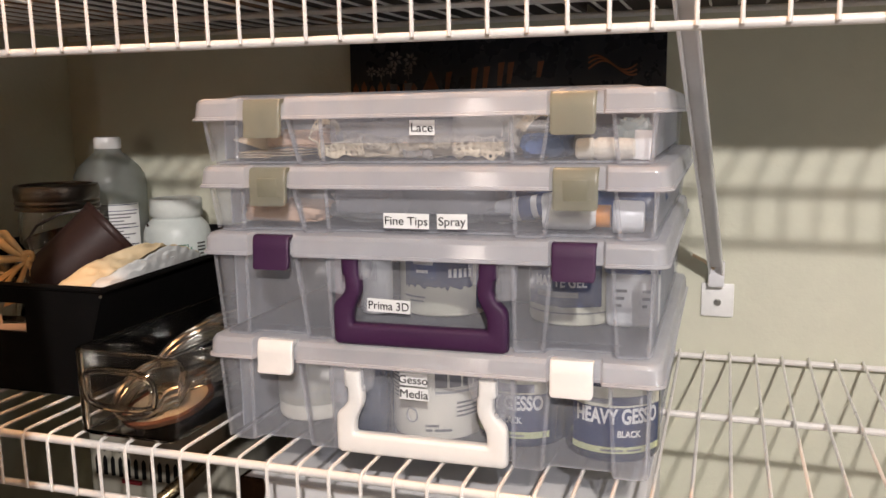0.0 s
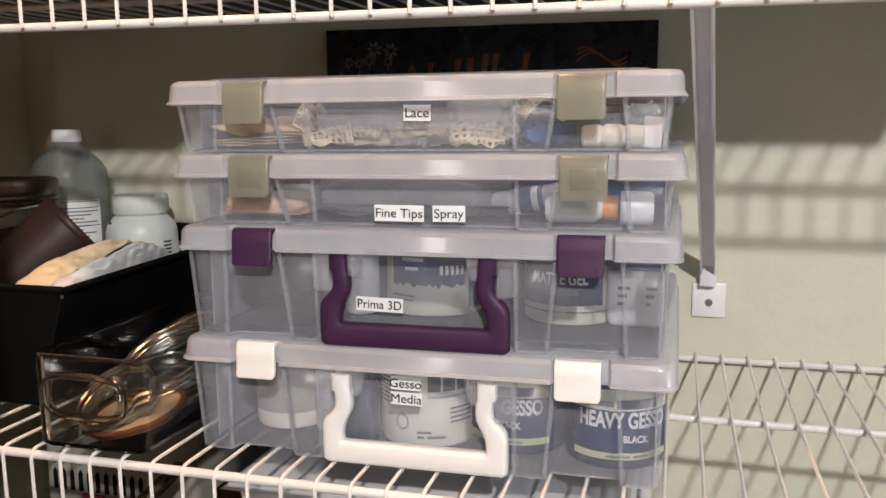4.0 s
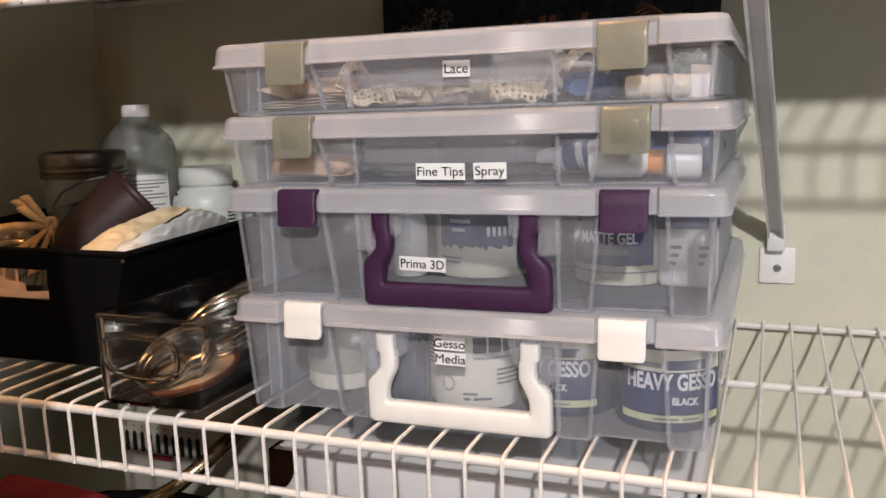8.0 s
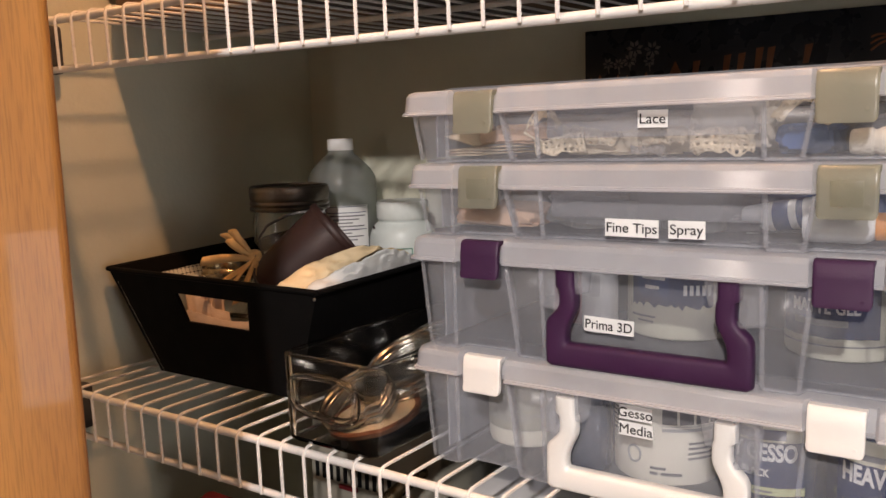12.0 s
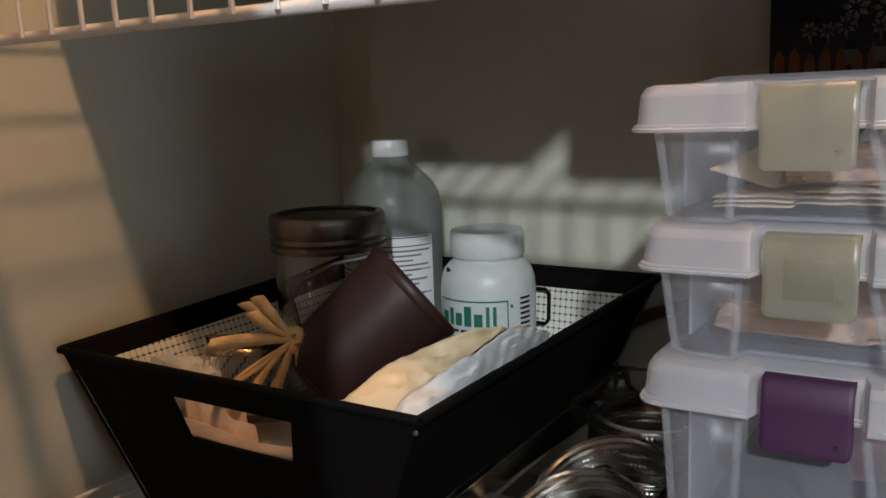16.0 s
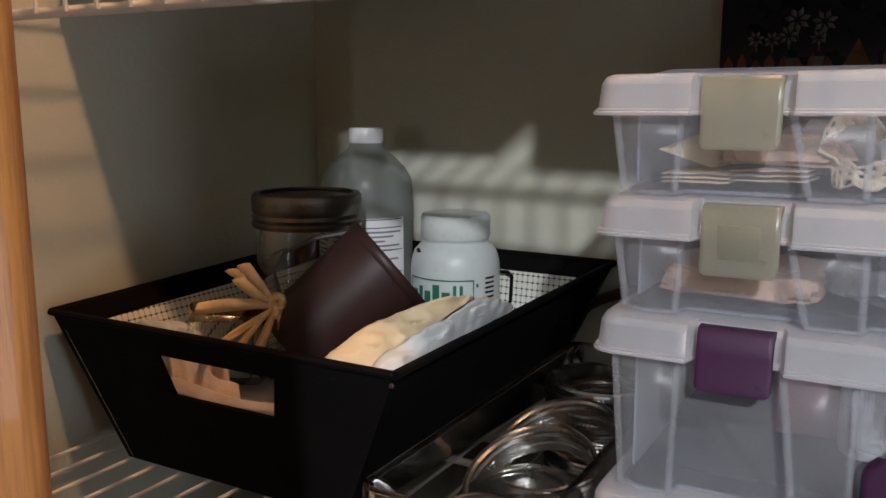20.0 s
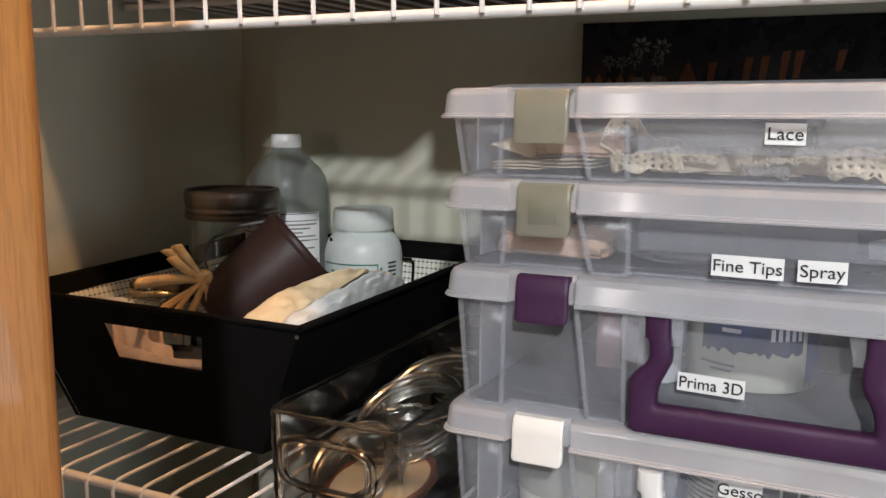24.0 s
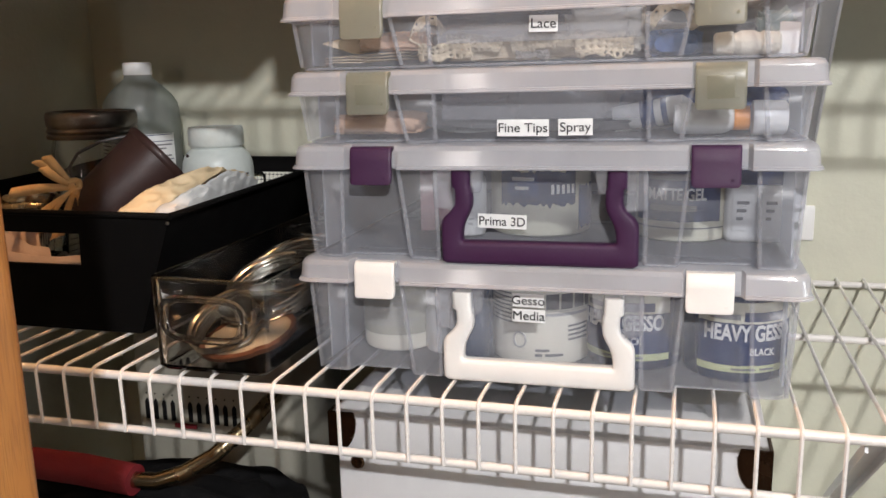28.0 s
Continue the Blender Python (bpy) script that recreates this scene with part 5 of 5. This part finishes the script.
paper("paper_slip", "white paper slip under the packet", "paper", M["tissue"], [(-0.572, 0.0735, 1.3600), (-0.545, 0.0725, 1.3660), (-0.530, 0.105, 1.362), (-0.552, 0.118, 1.356)], "", 0.002)

# ---- clear bin with jar bands and a wood slice ----
NX0, NX1, NY0, NY1, NZ0, NZ1 = -0.4850, -0.3885, -0.002, 0.300, 1.2545, 1.3275
bin_ = thing("acrylic_bin", "clear acrylic bin with a moulded grip, full of jar bands", "bin")
T = 0.0034


def rounded(x0, x1, y0, y1, r, n=4):
    return arc(x0 + r, y0 + r, r, 180, 270, n) + arc(x1 - r, y0 + r, r, 270, 360, n) + arc(x1 - r, y1 - r, r, 0, 90, n) + arc(x0 + r, y1 - r, r, 90, 180, n)


shell = []
for z, i in ((NZ0, 0.004), (NZ0 + 0.003, 0.001), (NZ1, 0.0), (NZ1, T), (NZ0 + 0.004, T + 0.001), (NZ0 + 0.003, T + 0.004)):
    shell.append([(x, y, z) for x, y in rounded(NX0 + i, NX1 - i, NY0 + i, NY1 - i, 0.008)])
part("shell", loft(shell), M["acrylic"], bin_)
gx, gz = -0.4385, 1.2975
for r0, rad in ((1.0, 0.0030), (0.86, 0.0010)):
    loop = []
    for i in range(32):
        t = 2 * math.pi * i / 32
        c, q = math.cos(t), math.sin(t)
        loop.append((gx + r0 * 0.0345 * math.copysign(abs(c) ** 0.5, c), NY0 - 0.001, gz + (r0 + (0.05 if r0 < 1 else 0)) * 0.0160 * math.copysign(abs(q) ** 0.6, q) - 0.03 * c * 0.0345))
    part("grip_rim", tube(loop, rad, 6, closed=True), M["acrylic"], bin_, "moulded grip outline")
part("bin_rim", tube([(x, y, NZ1) for x, y in rounded(NX0 + 0.0012, NX1 - 0.0012, NY0 + 0.0012, NY1 - 0.0012, 0.008)], 0.0017, 6, closed=True), M["acrylic"], bin_)


def jar_band(m, r=0.041, h=0.017, disc=False, label="silver canning jar band lying in the clear bin", mm="tin"):
    b = thing("jar_band", label, "jar band", m, "jar bands")
    prof = [(r, 0), (r + 0.0012, 0.0010), (r + 0.0008, 0.0022), (r - 0.0010, 0.0034), (r - 0.0010, 0.0044), (r + 0.0010, 0.0060), (r + 0.0010, 0.0072), (r - 0.0008, 0.0086), (r - 0.0008, 0.0094), (r + 0.0006, 0.0106), (r + 0.0006, h - 0.002), (r - 0.0006, h), (r - 0.0055, h), (r - 0.0055, h - 0.0008), (r - 0.0012, h - 0.0010), (r - 0.0004, h - 0.0025), (r - 0.0004, 0.0106), (r - 0.0018, 0.0094), (r - 0.0018, 0.0086), (r, 0.0072), (r, 0.0060), (r - 0.0020, 0.0044), (r - 0.0020, 0.0034), (r - 0.0002, 0.0022), (r, 0.0012)]
    part("band", lathe(prof, 56, close=True), M[mm], b)
    kn = bmesh.new()
    for i in range(90):
        a = 2 * math.pi * i / 90
        p, q = Vector((math.cos(a), math.sin(a), 0)), Vector((-math.sin(a), math.cos(a), 0)) * 0.0007
        loft([[p * (r + 0.0006) - q + Vector((0, 0, h - 0.005)), p * (r + 0.0006) + q + Vector((0, 0, h - 0.005))], [p * (r + 0.0014) - q + Vector((0, 0, h - 0.0035)), p * (r + 0.0014) + q + Vector((0, 0, h - 0.0035))], [p * (r + 0.0006) - q + Vector((0, 0, h - 0.002)), p * (r + 0.0006) + q + Vector((0, 0, h - 0.002))]], False, False, False, kn)
        loft([[p * (r - 0.0004) - q + Vector((0, 0, h - 0.0060)), p * (r - 0.0004) + q + Vector((0, 0, h - 0.0060))], [p * (r - 0.0013) - q + Vector((0, 0, h - 0.0043)), p * (r - 0.0013) + q + Vector((0, 0, h - 0.0043))], [p * (r - 0.0004) - q + Vector((0, 0, h - 0.0026)), p * (r - 0.0004) + q + Vector((0, 0, h - 0.0026))]], False, False, False, kn)
    part("knurling", kn, M[mm], b)
    if disc:
        part("lid_disc", lathe([(0, h - 0.0015), (r - 0.010, h - 0.0015), (r - 0.008, h - 0.0030), (r - 0.003, h - 0.0012), (r - 0.003, h - 0.0020), (0, h - 0.0028)], 48), M[mm], b)
    return b


NF = NZ0 + 0.0045
jar_band(pose(-0.4460, 0.0400, NF + 0.0285, 212, -13, 0), 0.0320)
jar_band(pose(-0.4350, 0.1000, NF + 0.0460, 206, -10, 0), 0.0405)
jar_band(pose(-0.4345, 0.1400, NF + 0.0520, 204, -10, 0), 0.0405)
jar_band(pose(-0.4385, 0.0960, NF + 0.0170, 10, -6, 0), 0.0360, disc=True)
for i in range(4):
    jar_band(pose(-0.4325, 0.2200, NF + 0.0175 * i, 0, 0, 30 * i), 0.0385)
disc = thing("wood_slice", "pale round wood slice with a bark edge", "wood slice", pose(-0.4295, 0.0480, NF + 0.0115, 12, -8, 0))
part("face", lathe([(0, -0.0015), (0.0350, -0.0015), (0.0350, 0.0016), (0.030, 0.0019), (0, 0.0019)], 48), M["pale_wood"], disc)
bm = lathe([(0.0340, -0.0024), (0.0384, -0.0020), (0.0390, 0.0016), (0.0372, 0.0028), (0.0340, 0.0024)], 64, close=True)
for v in bm.verts:
    v.co *= 1 + 0.02 * noise.noise(v.co * 160)
part("bark", bm, M["bark"], disc, "rough brown bark ring")

# hoop leaning at the wall behind the bin
hoop = part("wooden_hoop", tube([(0.090 * math.cos(t), 0, 0.050 * math.sin(t)) for t in (i * 2 * math.pi / 48 for i in range(48))], 0.0052, 10, closed=True), M["wood"], m=pose(-0.4330, 0.3870, 1.3065, -6))
tagged(hoop, "oval dark wooden hoop leaning against the closet wall", "hoop")

# ---- black sign on the wall ----
SX0, SX1, SZ0, SZ1 = -0.4035, -0.0375, 1.366, 1.6035
sign = thing("wall_sign", "black painted signboard with grey flowers and terracotta pots", "sign")
part("board", cuboid(SX0, SX1, BACK - 0.006, BACK - 0.0005, SZ0, SZ1, 0.001), M["sign"], sign)
SY = BACK - 0.0066


def flower(x, z, r, stem):
    bm = bmesh.new()
    for i in range(7):
        a = 2 * math.pi * i / 7 + 0.3
        d, q = Vector((math.cos(a), 0, math.sin(a))), Vector((-math.sin(a), 0, math.cos(a)))
        pts = [d * r * 0.22, d * r * 0.6 + q * r * 0.22, d * r, d * r * 0.6 - q * r * 0.22]
        bm.faces.new([bm.verts.new((x + p.x, SY, z + p.z)) for p in pts])
    f = part("flower", bm, M["petal"], sign, "grey daisy")
    thick(f, 0.0003)
    part("stem", tube([(x, SY, z - r * 0.2), (x + 0.001, SY, z - stem)], 0.0005, 5), M["petal"], f)


for x, z, r, s in ((-0.3460, 1.5810, 0.0100, 0.014), (-0.3265, 1.5790, 0.0095, 0.014), (-0.3760, 1.5670, 0.0068, 0.010), (-0.3640, 1.5660, 0.0068, 0.010), (-0.3520, 1.5690, 0.0080, 0.010), (-0.3300, 1.5670, 0.0065, 0.010)):
    flower(x, z, r, s)
for i in range(8):
    x = -0.4000 + 0.0105 * i
    h = 0.019 + 0.003 * math.sin(i * 2.3)
    p = part("picket", plate([(x, 1.5280), (x + 0.0075, 1.5280), (x + 0.0072, 1.5370 + h * 0.6), (x + 0.0036, 1.5380 + h * 0.85), (x + 0.0004, 1.5370 + h * 0.6)], SY, SY + 0.0006), M["terracotta"], sign)
pots = [(-0.3480, 1.547, 0.0052), (-0.3300, 1.548, 0.0052)]
for x, z, s in pots:
    part("painted_pot", plate([(x - s * 0.6, z - s), (x + s * 0.6, z - s), (x + s, z + s), (x - s, z + s)], SY - 0.0004, SY + 0.0006), M["petal"], sign)
part("painted_roof", plate([(-0.312, 1.545), (-0.292, 1.545), (-0.302, 1.566)], SY, SY + 0.0006), M["terracotta"], sign)
for i, (x, z, l) in enumerate(((-0.285, 1.545, 0.020), (-0.2540, 1.545, 0.024), (-0.2400, 1.546, 0.024), (-0.2230, 1.548, 0.026), (-0.212, 1.550, 0.024), (-0.178, 1.556, 0.018))):
    part("painted_stroke", plate([(x, z), (x + 0.005, z), (x + 0.009, z + l), (x + 0.002, z + l * 0.96)], SY, SY + 0.0006), M["terracotta"], sign)
for k in range(3):
    pts = [(-0.120 + 0.052 * u, SY, 1.564 + 0.003 * k + 0.008 * math.sin(u * 5.2 + k * 0.4)) for u in (i / 14 for i in range(15))]
    part("painted_scroll", tube(pts, 0.0011, 5), M["terracotta"], sign)

# ---- below the shelf ----
LOWZ = 0.8615
wb = thing("storage_box", "white paperboard storage box with dark bronze corners", "storage box", pose(-0.1955, 0.058, LOWZ))
BWX, BH = 0.1700, 0.345
part("body", cuboid(-BWX + 0.004, BWX - 0.004, 0.004, 0.300, 0.0, BH - 0.035, 0.002), M["whitebox"], wb)
part("lid", cuboid(-BWX, BWX, 0.0, 0.304, BH - 0.034, BH, 0.002), M["whitebox"], wb)
for sx in (-1, 1):
    x = sx * BWX
    pts = [(0, BH + 0.0006), (-sx * 0.0215, BH + 0.0006)] + [(-sx * (0.0235 * math.cos(a) ** 0.7), BH - 0.006 - 0.028 * math.sin(a)) for a in (math.pi / 2 * i / 9 for i in range(9))] + [(0, BH - 0.034)]
    cap = part("corner_cap", plate([(x + px + sx * 0.0008, z) for px, z in pts], -0.0016, 0.0004), M["bronze"], wb, "dark bronze metal corner")
    part("cap_side", plate([(x + sx * 0.0016, BH + 0.0006), (x - sx * 0.001, BH + 0.0006), (x - sx * 0.001, BH - 0.034), (x + sx * 0.0016, BH - 0.034)], -0.0014, 0.024), M["bronze"], cap)
part("rivet", lathe([(0, 0), (0.0062, 0), (0.0050, 0.0018), (0.0030, 0.0014), (0, 0.0008)], 20), M["bronze"], wb, "dark bronze rivet", pose(-0.1490, 0.0035, BH - 0.044, 90))

mc = thing("paper_trimmer", "pale grey desk machine with dark comb slots, in shadow", "machine", pose(-0.5600, 0.185, LOWZ))
part("housing", cuboid(-0.085, 0.095, 0.0, 0.14, 0.0, 0.356, 0.010, 3), M["grey"], mc)
for i in range(11):
    x = -0.072 + 0.0102 * i
    part("comb_slot", plate([(x, 0.262), (x + 0.0042, 0.262), (x + 0.0042, 0.281), (x + 0.0021, 0.2845), (x, 0.281)], -0.0016, 0.001), M["charcoal"], mc)
    part("pin_hole", lathe([(0, 0), (0.0009, 0), (0.0009, 0.0004), (0, 0.0005)], 8), M["charcoal"], mc, "", pose(x + 0.0021, -0.0004, 0.2900, 90))
part("red_strip", cuboid(-0.038, -0.012, -0.0030, 0.0, 0.2550, 0.2600, 0.001), M["red"], mc, "dark red strip")
hd = thing("press_handle", "bent brass handle with a red foam grip", "handle", pose(0, 0, LOWZ - 0.008))
part("bar", tube([(-0.700, 0.080, 0.262), (-0.640, 0.078, 0.262), (-0.573, 0.076, 0.259), (-0.550, 0.078, 0.260), (-0.525, 0.084, 0.268), (-0.500, 0.096, 0.282), (-0.480, 0.115, 0.300), (-0.470, 0.150, 0.315), (-0.470, 0.165, 0.316)], 0.0075, 14), M["brass"], hd)
part("grip", tube([(-0.690, 0.080, 0.262), (-0.630, 0.078, 0.262), (-0.572, 0.076, 0.259)], [0.0145, 0.0148, 0.0145], 20), M["red"], hd, "red foam grip")
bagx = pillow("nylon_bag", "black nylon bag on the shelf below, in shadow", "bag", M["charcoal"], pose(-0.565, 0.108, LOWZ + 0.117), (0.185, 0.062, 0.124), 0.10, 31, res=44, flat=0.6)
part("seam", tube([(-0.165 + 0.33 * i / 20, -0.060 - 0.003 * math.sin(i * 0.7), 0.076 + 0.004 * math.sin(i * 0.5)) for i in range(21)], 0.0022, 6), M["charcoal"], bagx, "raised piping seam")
dp = part("cardboard_sheet", cuboid(-0.004, 0.004, 0.0, 0.26, 0.0, 0.330, 0.001), M["dusk"], m=pose(-0.395, 0.085, LOWZ, 0, 10, 0))
tagged(dp, "grey-brown cardboard sheet leaning beside the white box", "cardboard")

# ---- on the upper shelf ----
UP = 1.6222


def carton(label, x0, x1, y0, y1, h, mm, turn=0.0):
    c = thing("cardboard_box", label, "box", pose((x0 + x1) / 2, (y0 + y1) / 2, UP, 0, 0, turn), "boxes on the upper shelf")
    a, b = (x1 - x0) / 2, (y1 - y0) / 2
    part("body", cuboid(-a, a, -b, b, 0, h, 0.002), M[mm], c)
    part("flap", cuboid(-a + 0.001, a - 0.001, -b + 0.001, -0.001, h + 0.0005, h + 0.0035, 0.001), M[mm], c)
    part("flap", cuboid(-a + 0.001, a - 0.001, 0.001, b - 0.001, h + 0.0005, h + 0.0035, 0.001), M[mm], c)


carton("brown cardboard box on the wire shelf above", -0.790, -0.560, 0.085, 0.385, 0.20, "kraft")
carton("grey-brown cardboard box on the wire shelf above", -0.555, -0.420, 0.045, 0.385, 0.16, "dusk")
carton("grey-brown cardboard box on the wire shelf above", -0.378, -0.120, 0.022, 0.385, 0.24, "dusk")
carton("grey-brown cardboard box on the wire shelf above", -0.110, 0.230, 0.066, 0.385, 0.22, "dusk")
carton("brown cardboard box on the wire shelf above", 0.240, 0.640, 0.066, 0.385, 0.22, "kraft")
# Filler added behind the gap so the closet bulb can't streak the back wall.
carton("filler box added behind the gap on the wire shelf above to block light", -0.4185, -0.3795, 0.165, 0.385, 0.15, "kraft")
